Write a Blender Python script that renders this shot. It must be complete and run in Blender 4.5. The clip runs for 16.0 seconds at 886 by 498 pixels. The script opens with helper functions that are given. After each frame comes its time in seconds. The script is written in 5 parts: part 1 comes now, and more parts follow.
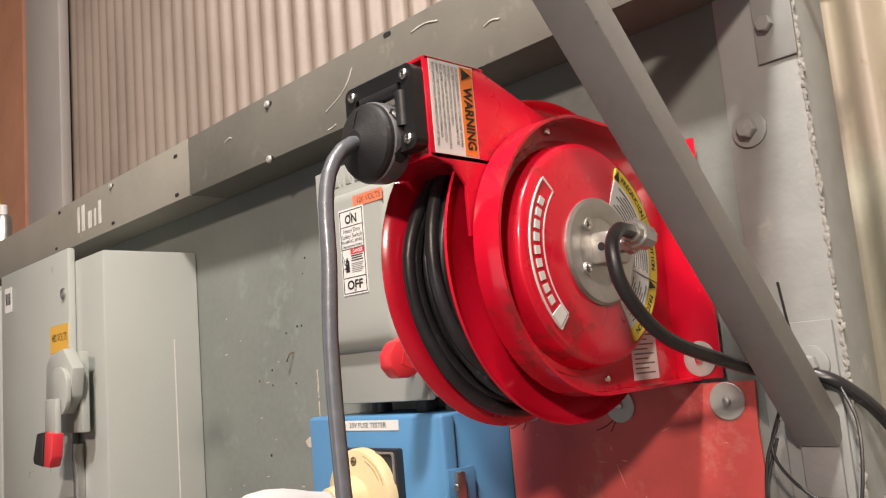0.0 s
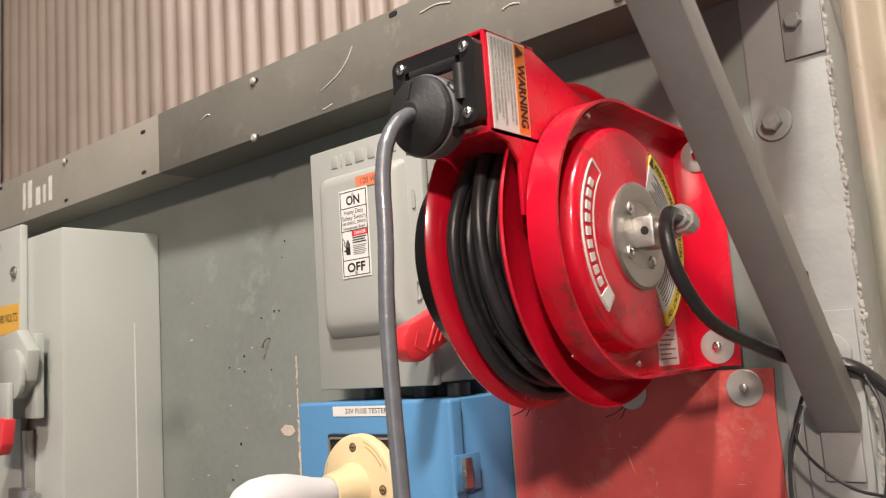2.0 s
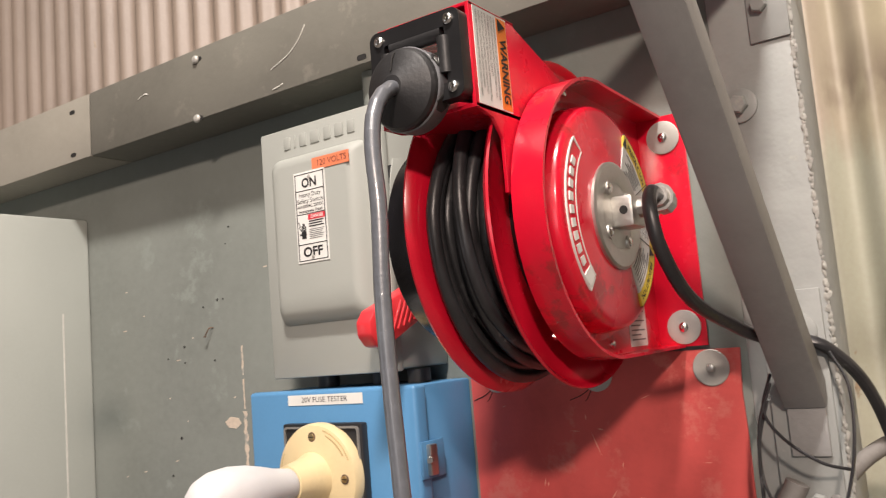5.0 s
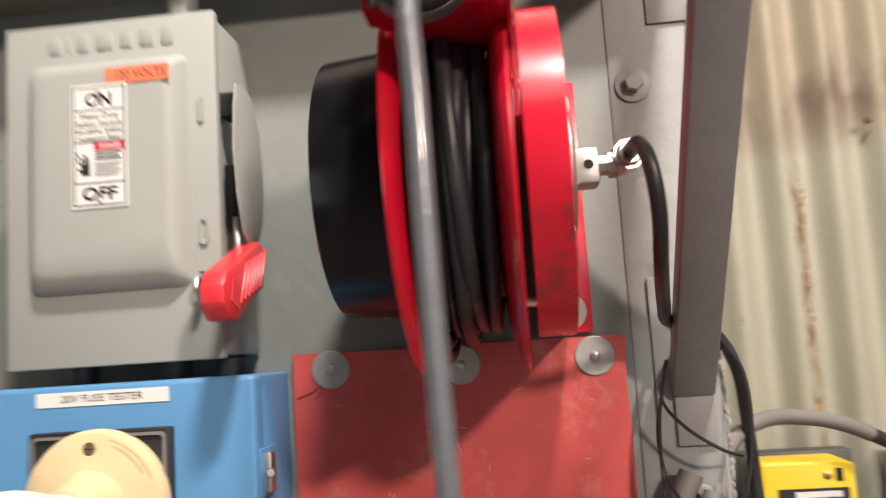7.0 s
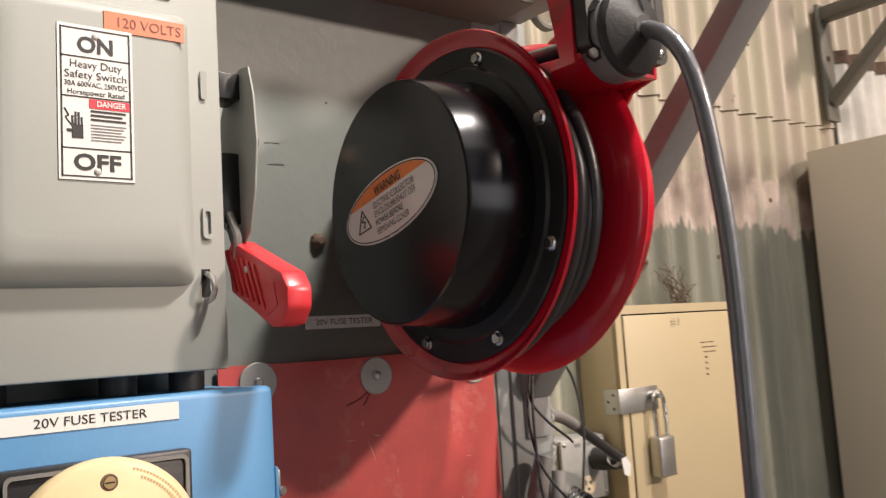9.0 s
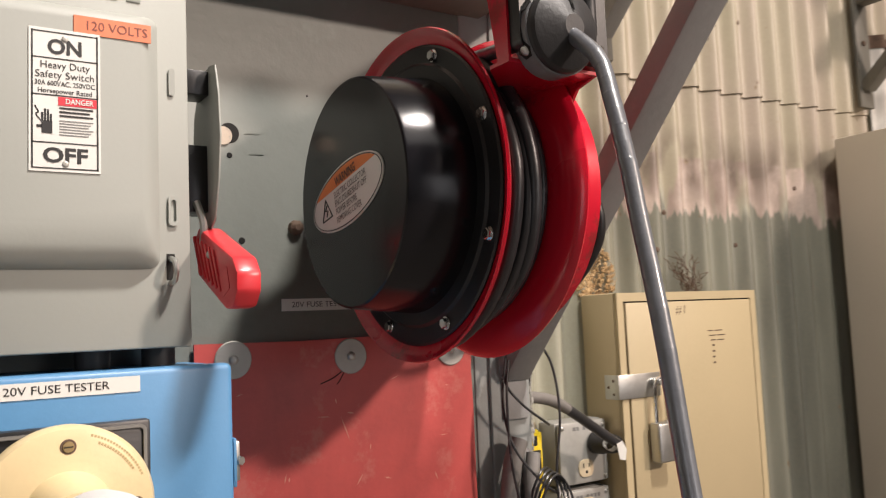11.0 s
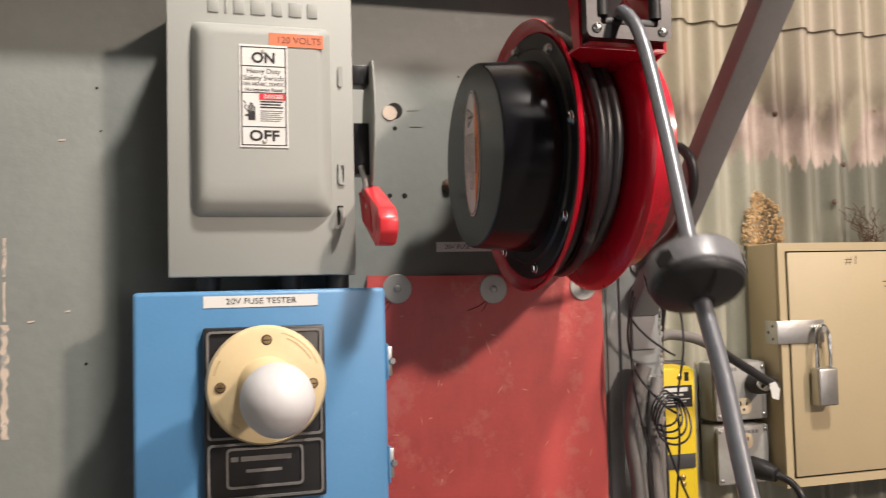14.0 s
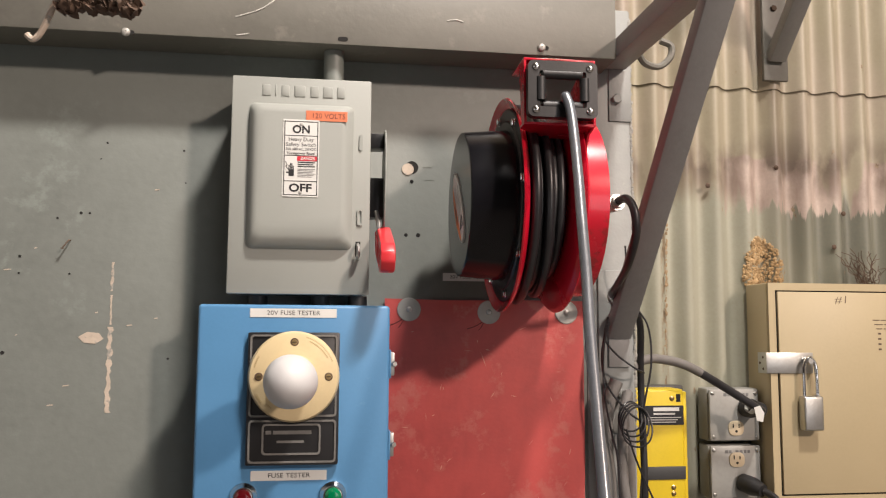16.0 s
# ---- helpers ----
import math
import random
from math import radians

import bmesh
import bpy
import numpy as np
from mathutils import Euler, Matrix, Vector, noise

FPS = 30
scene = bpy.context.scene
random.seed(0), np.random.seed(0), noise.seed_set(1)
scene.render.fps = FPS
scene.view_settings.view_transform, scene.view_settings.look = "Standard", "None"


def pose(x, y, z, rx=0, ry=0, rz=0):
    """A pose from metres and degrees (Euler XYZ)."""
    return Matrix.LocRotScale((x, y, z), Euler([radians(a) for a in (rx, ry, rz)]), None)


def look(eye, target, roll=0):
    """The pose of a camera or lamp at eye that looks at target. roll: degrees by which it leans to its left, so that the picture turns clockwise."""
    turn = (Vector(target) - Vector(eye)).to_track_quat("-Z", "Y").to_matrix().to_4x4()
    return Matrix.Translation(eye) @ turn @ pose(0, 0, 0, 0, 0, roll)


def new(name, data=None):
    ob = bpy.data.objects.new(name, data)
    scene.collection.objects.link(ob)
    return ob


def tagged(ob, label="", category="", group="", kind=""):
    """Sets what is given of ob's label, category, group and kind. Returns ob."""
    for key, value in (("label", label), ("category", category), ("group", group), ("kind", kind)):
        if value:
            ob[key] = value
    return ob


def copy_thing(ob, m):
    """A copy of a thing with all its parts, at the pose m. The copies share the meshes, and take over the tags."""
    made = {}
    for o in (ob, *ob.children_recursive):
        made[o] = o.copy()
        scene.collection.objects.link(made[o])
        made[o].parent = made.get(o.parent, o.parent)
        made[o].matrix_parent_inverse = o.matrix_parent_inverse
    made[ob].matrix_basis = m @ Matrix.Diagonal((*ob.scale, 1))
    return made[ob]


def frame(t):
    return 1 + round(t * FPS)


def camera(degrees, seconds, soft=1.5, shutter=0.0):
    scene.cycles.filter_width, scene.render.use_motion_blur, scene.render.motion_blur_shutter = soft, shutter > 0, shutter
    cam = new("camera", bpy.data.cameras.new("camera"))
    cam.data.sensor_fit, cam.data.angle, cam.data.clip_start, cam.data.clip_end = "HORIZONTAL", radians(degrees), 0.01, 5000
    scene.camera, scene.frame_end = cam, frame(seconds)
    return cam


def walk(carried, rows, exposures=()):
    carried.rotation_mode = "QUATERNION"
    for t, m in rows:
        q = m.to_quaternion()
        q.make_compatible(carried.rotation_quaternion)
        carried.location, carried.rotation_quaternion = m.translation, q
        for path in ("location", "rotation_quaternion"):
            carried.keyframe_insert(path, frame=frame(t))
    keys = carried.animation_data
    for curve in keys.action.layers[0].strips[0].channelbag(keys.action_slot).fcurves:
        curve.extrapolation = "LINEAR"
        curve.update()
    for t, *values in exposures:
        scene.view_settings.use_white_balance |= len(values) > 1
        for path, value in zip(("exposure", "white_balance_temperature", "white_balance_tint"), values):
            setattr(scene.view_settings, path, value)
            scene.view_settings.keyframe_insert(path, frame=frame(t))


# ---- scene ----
cam = camera(55.5, 16.0, soft=1.15, shutter=0.8)
PATH = [
    (0, (0.001, -0.008, 1.595), (-1.43, 1.361, 1.874), -4.9),
    (0.5, (-0.002, -0.009, 1.593), (-1.439, 1.353, 1.87), -4.2),
    (1, (-0.017, -0.029, 1.587), (-1.437, 1.352, 1.862), -3.5),
    (1.5, (-0.053, -0.066, 1.584), (-1.413, 1.374, 1.86), -3.5),
    (2, (-0.108, -0.089, 1.586), (-1.393, 1.42, 1.847), -3.9),
    (2.5, (-0.144, -0.11, 1.592), (-1.378, 1.444, 1.837), -4.4),
    (3, (-0.158, -0.113, 1.584), (-1.356, 1.472, 1.816), -4.9),
    (3.5, (-0.163, -0.102, 1.584), (-1.351, 1.492, 1.799), -5.2),
    (3.7, (-0.16, -0.1, 1.588), (-1.353, 1.493, 1.795), -5.3),
    (5.8, (-0.219, -0.141, 1.575), (-1.175, 1.598, 1.82), -3.6),
    (6, (-0.249, -0.168, 1.577), (-1.125, 1.615, 1.807), -3.4),
    (6.5, (-0.359, -0.158, 1.555), (-1.035, 1.711, 1.777), -3.3),
    (7, (-0.57, -0.055, 1.546), (-0.769, 1.921, 1.784), -3.7),
    (7.5, (-0.85, -0.034, 1.546), (-0.404, 1.908, 1.724), -2.1),
    (8, (-1.015, 0.002, 1.568), (-0.235, 1.837, 1.731), -1.6),
    (8.5, (-1.139, 0.05, 1.569), (-0.081, 1.733, 1.787), -3.1),
    (9, (-1.203, 0.047, 1.568), (0.005, 1.627, 1.777), -3.6),
    (9.5, (-1.229, 0.015, 1.567), (0.043, 1.547, 1.761), -3.9),
    (9.7, (-1.233, -0.001, 1.567), (0.047, 1.523, 1.766), -4.0),
    (11.8, (-1.08, -0.157, 1.563), (-0.185, 1.625, 1.709), -1.7),
    (12, (-1.078, -0.209, 1.568), (-0.224, 1.594, 1.709), -1.7),
    (12.5, (-1.111, -0.294, 1.568), (-0.355, 1.552, 1.704), -1.7),
    (13, (-1.098, -0.288, 1.56), (-0.423, 1.59, 1.692), -1.8),
    (13.5, (-1.072, -0.318, 1.549), (-0.463, 1.584, 1.657), -1.7),
    (14, (-1.085, -0.321, 1.528), (-0.538, 1.6, 1.626), -1.4),
    (14.5, (-1.037, -0.442, 1.53), (-0.596, 1.507, 1.626), -0.6),
    (15, (-1.002, -0.56, 1.532), (-0.628, 1.4, 1.68), -0.1),
    (15.5, (-0.979, -0.618, 1.511), (-0.657, 1.348, 1.689), 0.3),
    (16, (-0.968, -0.658, 1.485), (-0.686, 1.312, 1.688), 0.3),
]
EXPOSURES = [(0, 0.05), (3.7, 0.05), (5.8, 0.08), (7, 0.15), (8.5, 0.14), (9.7, 0.12), (11.8, 0.06), (14, 0.02), (16, -0.07)]
walk(cam, [(t, look(eye, target, roll)) for t, eye, target, roll in PATH], EXPOSURES)

# ---- world and light ----
scene.view_settings.exposure = 0.0
world = bpy.data.worlds.new("workshop_world")
scene.world = world
world.use_nodes = True
world.node_tree.nodes["Background"].inputs[0].default_value = (0.9, 0.95, 1.0, 1)
world.node_tree.nodes["Background"].inputs[1].default_value = 0.01


def area_lamp(name, eye, target, w, h, watts, colour, spread=180):
    data = bpy.data.lights.new(name, "AREA")
    data.shape, data.size, data.size_y, data.energy, data.color = "RECTANGLE", w, h, watts, colour
    data.spread = radians(spread)
    ob = new(name, data)
    ob.matrix_world = look(eye, target)
    return ob


# cooler work light above and warm floodlight across the shed, set by the shadows
area_lamp("work_light", (0.02, -0.80, 4.60), (-1.45, 0.92, 1.2), 0.50, 0.14, 78, (1.0, 0.91, 0.845), 115)
area_lamp("floodlight", (2.98, -4.95, 4.6), (-0.2, 0.9, 1.6), 0.45, 0.40, 385, (1.0, 0.81, 0.70))
# weak broad fills added to lift the shade; no fixture or door stands there
area_lamp("overhead_fill", (0.18, -3.8, 6.1), (-0.6, 0.9, 1.4), 2.2, 1.3, 15, (1.0, 0.93, 0.88))
area_lamp("low_fill", (-4.9, -2.6, 1.3), (-1.5, 0.9, 1.3), 2.2, 2.2, 18, (0.92, 0.94, 1.0))
area_lamp("low_fill", (1.6, -7.8, 1.5), (-0.4, 0.9, 1.2), 3.6, 2.8, 75, (0.96, 0.93, 0.95))


# ---- materials ----
def mat(name, col, rough=0.5, metal=0.0, var=0.12, scale=6.0, fine=90.0, bump=0.08, spots=None, coat=0.0, glow=0.0, spec=0.5):
    """spots: (colour, share, scale), worn or dirty patches with an edge of their own"""
    m = bpy.data.materials.new(name)
    m.use_nodes = True
    nt = m.node_tree
    n, ln = nt.nodes, nt.links
    b = n["Principled BSDF"]
    tc = n.new("ShaderNodeTexCoord")

    def noise_at(s, detail=5.0, rough_=0.6):
        x = n.new("ShaderNodeTexNoise")
        x.inputs["Scale"].default_value, x.inputs["Detail"].default_value, x.inputs["Roughness"].default_value = s, detail, rough_
        ln.new(tc.outputs["Object"], x.inputs["Vector"])
        return x.outputs["Fac"]

    def mix(f, a, c, t="MIX"):
        x = n.new("ShaderNodeMix")
        x.data_type, x.blend_type = "RGBA", t
        for v, i in ((f, 0), (a, 6), (c, 7)):
            if hasattr(v, "is_linked"):
                ln.new(v, x.inputs[i])
            else:
                x.inputs[i].default_value = v
        return x.outputs[2]

    def ramp(f, lo, hi):
        x = n.new("ShaderNodeMapRange")
        x.inputs[1].default_value, x.inputs[2].default_value = lo, hi
        ln.new(f, x.inputs[0])
        return x.outputs[0]

    big, small = noise_at(scale), noise_at(fine, 3.0)
    dark = tuple(c * (1 - var) for c in col) + (1,)
    light = tuple(min(1.0, c * (1 + var)) for c in col) + (1,)
    c = mix(ramp(big, 0.3, 0.7), dark, light)
    c = mix(ramp(small, 0.25, 0.75), c, mix(0.5, c, light), "MIX")
    if spots:
        sc, share, ss = spots
        c = mix(ramp(noise_at(ss, 8.0, 0.7), 0.72 - share * 0.5, 0.78 - share * 0.5), c, (*sc, 1))
    ln.new(c, b.inputs["Base Color"])
    r = n.new("ShaderNodeMapRange")
    r.inputs[3].default_value, r.inputs[4].default_value = max(0.02, rough - 0.1), min(1, rough + 0.12)
    ln.new(big, r.inputs[0])
    ln.new(r.outputs[0], b.inputs["Roughness"])
    b.inputs["Metallic"].default_value = metal
    b.inputs["Specular IOR Level"].default_value = spec
    b.inputs["Coat Weight"].default_value = coat
    b.inputs["Coat Roughness"].default_value = 0.12
    if bump:
        bp = n.new("ShaderNodeBump")
        bp.inputs["Strength"].default_value, bp.inputs["Distance"].default_value = bump, 0.002
        ln.new(small, bp.inputs["Height"])
        ln.new(bp.outputs[0], b.inputs["Normal"])
    if glow:
        b.inputs["Emission Color"].default_value, b.inputs["Emission Strength"].default_value = (*col, 1), glow
    return m


RED = mat("red_powder_coat", (0.57, 0.006, 0.026), 0.25, 0, 0.09, 5, 260, 0.03, ((0.34, 0.018, 0.024), 0.26, 11), coat=0.45)
BOARD = mat("red_fibre_board", (0.50, 0.075, 0.068), 0.46, 0, 0.22, 7, 55, 0.2, ((0.56, 0.135, 0.115), 0.34, 9))
SWITCH = mat("grey_enamel", (0.325, 0.338, 0.312), 0.52, 0, 0.03, 4, 220, 0.04, spec=0.35)
BOXGREY = mat("grey_enamel_worn", (0.36, 0.38, 0.35), 0.30, 0, 0.06, 3, 150, 0.04, ((0.44, 0.46, 0.43), 0.10, 20))
BLUE = mat("blue_enamel", (0.085, 0.235, 0.43), 0.42, 0, 0.07, 5, 200, 0.06, ((0.11, 0.27, 0.46), 0.12, 25))
PANEL = mat("grey_green_panel_paint", (0.168, 0.182, 0.166), 0.48, 0, 0.16, 2.5, 60, 0.24, ((0.198, 0.220, 0.200), 0.22, 6))
COLUMN = mat("grey_column_paint", (0.25, 0.26, 0.25), 0.46, 0, 0.22, 5, 38, 0.5, ((0.36, 0.355, 0.325), 0.26, 11))
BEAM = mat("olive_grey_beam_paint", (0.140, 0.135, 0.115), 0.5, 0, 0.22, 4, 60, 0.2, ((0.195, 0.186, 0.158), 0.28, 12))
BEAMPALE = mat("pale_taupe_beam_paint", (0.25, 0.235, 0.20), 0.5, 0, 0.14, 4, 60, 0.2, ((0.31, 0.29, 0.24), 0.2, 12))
STRUT = mat("grey_steel_paint", (0.26, 0.26, 0.255), 0.5, 0, 0.14, 6, 110, 0.2, ((0.29, 0.285, 0.27), 0.12, 22))
BLACK = mat("black_gloss_plastic", (0.008, 0.008, 0.010), 0.18, 0, 0.1, 5, 300, 0.02, spec=0.35)
BLACKPAINT = mat("black_satin_plate", (0.012, 0.012, 0.013), 0.36, 0, 0.15, 9, 200, 0.05)
RUBBER = mat("black_rubber", (0.018, 0.018, 0.019), 0.48, 0, 0.3, 18, 160, 0.2, ((0.045, 0.045, 0.046), 0.16, 40))
# dusty rim of the cord stop, lightened for the light falling on it
BANDGREY = mat("dusty_toplit_rubber", (0.14, 0.142, 0.15), 0.36, 0, 0.3, 25, 160, 0.2, ((0.20, 0.20, 0.20), 0.16, 40))
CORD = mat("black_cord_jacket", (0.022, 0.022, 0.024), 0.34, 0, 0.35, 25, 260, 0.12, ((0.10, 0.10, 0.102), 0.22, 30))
# same cord as CORD, greyed to hold its shine in the base colour
LEADCORD = mat("worn_jacket_with_shine", (0.105, 0.114, 0.130), 0.36, 0, 0.25, 30, 260, 0.12, ((0.24, 0.25, 0.27), 0.17, 60), coat=0.6, spec=1.0)
GREYCORD = mat("dusty_grey_cable", (0.17, 0.16, 0.15), 0.6, 0, 0.2, 14, 140, 0.15, ((0.30, 0.28, 0.25), 0.2, 30))
ZINC = mat("zinc_plated_steel", (0.52, 0.52, 0.50), 0.40, 1.0, 0.14, 20, 200, 0.12)
CHROME = mat("bright_screw_metal", (0.75, 0.75, 0.74), 0.16, 1.0, 0.05, 30, 200, 0.03)
CAST = mat("cast_aluminium", (0.50, 0.49, 0.46), 0.45, 1.0, 0.1, 25, 120, 0.25)
WASHER = mat("dull_galvanised_washer", (0.40, 0.39, 0.36), 0.48, 0.35, 0.1, 30, 150, 0.1)
WHITE = mat("white_label", (0.66, 0.66, 0.63), 0.45, 0, 0.04, 15, 200, 0.02)
INK = mat("black_print", (0.015, 0.015, 0.016), 0.5, 0, 0.05, 30, 200, 0)
GREYINK = mat("grey_print", (0.16, 0.16, 0.16), 0.5, 0, 0.05, 30, 200, 0)
ORANGE = mat("orange_label", (0.72, 0.20, 0.03), 0.45, 0, 0.05, 15, 200, 0.02)
TAPE = mat("faded_orange_tape", (0.66, 0.20, 0.10), 0.4, 0, 0.06, 20, 150, 0.04)
TAPEINK = mat("brown_print", (0.20, 0.06, 0.04), 0.5, 0, 0.05, 30, 200, 0)
YLABEL = mat("yellow_label", (0.68, 0.52, 0.05), 0.45, 0, 0.05, 15, 200, 0.02)
AMBER = mat("amber_label", (0.66, 0.38, 0.06), 0.45, 0, 0.05, 15, 200, 0.02)
REDLABEL = mat("red_print", (0.60, 0.03, 0.05), 0.45, 0, 0.05, 15, 200, 0.02)
HANDLE = mat("red_handle_plastic", (0.62, 0.035, 0.045), 0.32, 0, 0.06, 15, 200, 0.03)
CREAM = mat("cream_bakelite", (0.62, 0.50, 0.29), 0.40, 0, 0.08, 12, 180, 0.05, ((0.66, 0.53, 0.33), 0.15, 25))
BULB = mat("frosted_white_glass", (0.56, 0.555, 0.555), 0.50, 0, 0.02, 8, 200, 0.0)
for socket, value in (("Subsurface Weight", 0.85), ("Subsurface Scale", 0.03), ("Subsurface Radius", (1.0, 1.0, 1.0))):
    BULB.node_tree.nodes["Principled BSDF"].inputs[socket].default_value = value
PLATE = mat("black_phenolic_plate", (0.016, 0.016, 0.017), 0.38, 0, 0.2, 14, 200, 0.08, ((0.035, 0.035, 0.035), 0.12, 40))
PLATERIM = mat("worn_plate_edge", (0.16, 0.155, 0.145), 0.4, 0, 0.2, 30, 200, 0.05)
BEIGE = mat("beige_cabinet_enamel", (0.47, 0.385, 0.235), 0.45, 0, 0.05, 4, 150, 0.05, ((0.40, 0.32, 0.19), 0.03, 18))
TALL = mat("drab_cabinet_enamel", (0.52, 0.47, 0.385), 0.5, 0, 0.04, 3, 150, 0.04)
YELLOW = mat("yellow_moulded_plastic", (0.68, 0.50, 0.02), 0.42, 0, 0.06, 10, 160, 0.05, ((0.50, 0.36, 0.04), 0.06, 30))
DARKGREY = mat("dark_grey_plastic", (0.05, 0.05, 0.05), 0.45, 0, 0.15, 12, 160, 0.06)
OUTLET = mat("weathered_box_steel", (0.33, 0.33, 0.31), 0.5, 0.2, 0.14, 12, 100, 0.12, ((0.20, 0.17, 0.14), 0.10, 30))
IVORY = mat("ivory_receptacle", (0.62, 0.52, 0.36), 0.4, 0, 0.05, 15, 150, 0.03)
WOOD = mat("reddish_plywood", (0.42, 0.20, 0.12), 0.55, 0, 0.22, 3, 40, 0.1)
POST = mat("grey_post_paint", (0.38, 0.35, 0.33), 0.5, 0, 0.10, 3, 80, 0.1)
MUD = mat("dry_mud_and_straw", (0.42, 0.29, 0.15), 0.9, 0, 0.45, 60, 200, 0.6, ((0.52, 0.40, 0.24), 0.3, 120))
RUST = mat("dull_rust", (0.30, 0.21, 0.12), 0.85, 0, 0.4, 50, 160, 0.4)
GRIME = mat("brown_grime", (0.10, 0.065, 0.045), 0.85, 0, 0.4, 40, 120, 0.4)
BARE = mat("bare_primer", (0.50, 0.42, 0.34), 0.6, 0, 0.2, 30, 120, 0.2, ((0.30, 0.29, 0.26), 0.35, 60))
CHALK = mat("white_scribble", (0.55, 0.54, 0.50), 0.7, 0, 0.2, 60, 200, 0.1)
HOLE = mat("dark_hole", (0.012, 0.011, 0.010), 0.9, 0, 0.1, 30, 100, 0)
CONCRETE = mat("concrete_floor", (0.15, 0.14, 0.13), 0.75, 0, 0.2, 1.5, 60, 0.2)
ROOF = mat("pale_roof_sheet", (0.20, 0.19, 0.175), 0.6, 0, 0.1, 0.8, 30, 0.1)
SHED = mat("pale_shed_lining", (0.16, 0.145, 0.13), 0.6, 0, 0.12, 0.9, 30, 0.1)
DAYLIGHT = mat("daylight_sheet", (0.50, 0.48, 0.44), 0.5, 0, 0.25, 3, 30, 0, glow=0.20)
REDLENS = mat("red_pilot_lens", (0.16, 0.006, 0.012), 0.12, 0, 0.1, 20, 100, 0, coat=0.6)
GREENLENS = mat("green_pilot_lens", (0.0, 0.16, 0.06), 0.12, 0, 0.1, 20, 100, 0, coat=0.6)
BRASS = mat("dull_brass", (0.45, 0.33, 0.16), 0.4, 1.0, 0.1, 30, 150, 0.1)


def siding_material():
    """cream paint over older green and pink coats, with rust and bare runs"""
    m = bpy.data.materials.new("peeling_siding_paint")
    m.use_nodes = True
    nt = m.node_tree
    n, ln = nt.nodes, nt.links
    b = n["Principled BSDF"]
    tc = n.new("ShaderNodeTexCoord")
    sep = n.new("ShaderNodeSeparateXYZ")
    ln.new(tc.outputs["Object"], sep.inputs[0])

    def val(v):
        return v if hasattr(v, "is_linked") else None

    def math_(op, a, c=0.0):
        x = n.new("ShaderNodeMath")
        x.operation = op
        for v, i in ((a, 0), (c, 1)):
            if val(v):
                ln.new(v, x.inputs[i])
            else:
                x.inputs[i].default_value = v
        return x.outputs[0]

    def noise_at(s, sx=1, sz=1, detail=6):
        mp = n.new("ShaderNodeMapping")
        mp.inputs["Scale"].default_value = (sx, 1, sz)
        ln.new(tc.outputs["Object"], mp.inputs["Vector"])
        x = n.new("ShaderNodeTexNoise")
        x.inputs["Scale"].default_value, x.inputs["Detail"].default_value = s, detail
        ln.new(mp.outputs[0], x.inputs["Vector"])
        return x.outputs["Fac"]

    def step(v, lo, hi):
        x = n.new("ShaderNodeMapRange")
        x.inputs[1].default_value, x.inputs[2].default_value = lo, hi
        x.clamp = True
        ln.new(v, x.inputs[0])
        return x.outputs[0]

    def mix(f, a, c):
        x = n.new("ShaderNodeMix")
        x.data_type = "RGBA"
        for v, i in ((f, 0), (a, 6), (c, 7)):
            if val(v):
                ln.new(v, x.inputs[i])
            else:
                x.inputs[i].default_value = (*v, 1) if isinstance(v, tuple) else v
        return x.outputs[2]

    X, Z = sep.outputs["X"], sep.outputs["Z"]
    runs = noise_at(16, 1.0, 0.12)
    drips = noise_at(60, 1.0, 0.03, 3)
    edge = math_("ADD", Z, math_("MULTIPLY", math_("SUBTRACT", runs, 0.5), 0.07))
    edge = math_("ADD", edge, math_("MULTIPLY", math_("SUBTRACT", drips, 0.5), 0.13))
    cream = mix(step(noise_at(2.2), 0.35, 0.65), (0.34, 0.305, 0.215), (0.42, 0.375, 0.28))
    cream = mix(step(noise_at(7, 1, 0.25), 0.45, 0.75), cream, (0.42, 0.34, 0.29))
    # taupe coat towards -x, deepened for the dimmer, warmer light there
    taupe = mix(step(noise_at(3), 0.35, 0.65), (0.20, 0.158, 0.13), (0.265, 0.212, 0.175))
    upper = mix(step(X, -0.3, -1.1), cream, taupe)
    green = mix(step(noise_at(5, 1, 0.5), 0.35, 0.7), (0.31, 0.315, 0.25), (0.41, 0.405, 0.32))
    lower = mix(step(edge, 1.86, 1.80), upper, green)
    darker = mix(step(noise_at(11, 1, 0.16, 6), 0.34, 0.66), (0.125, 0.13, 0.105), (0.235, 0.24, 0.19))
    lower = mix(math_("MULTIPLY", step(edge, 1.815, 1.79), step(X, 0.10, 0.22)), lower, darker)
    pink = mix(step(noise_at(20, 1, 0.4), 0.4, 0.62), (0.56, 0.46, 0.40), (0.36, 0.275, 0.235))
    band = math_("MULTIPLY", step(math_("ADD", Z, math_("MULTIPLY", noise_at(12), 0.03)), 1.945, 1.938), step(edge, 1.79, 1.80))
    lower = mix(math_("MULTIPLY", math_("MULTIPLY", band, step(X, -0.03, 0.03)), step(noise_at(11, 1, 0.2), 0.42, 0.47)), lower, pink)
    smoke = math_("MULTIPLY", step(math_("ABSOLUTE", math_("SUBTRACT", Z, 1.905)), 0.10, 0.01), step(noise_at(13, 1, 0.5), 0.42, 0.56))
    lower = mix(math_("MULTIPLY", smoke, 0.9), lower, (0.15, 0.115, 0.09))
    rustx = math_("MULTIPLY", step(math_("ABSOLUTE", math_("ADD", X, 0.158)), 0.014, 0.004), step(noise_at(55, 1, 0.45), 0.48, 0.53))
    rustx = math_("MULTIPLY", rustx, step(Z, 1.86, 1.76))
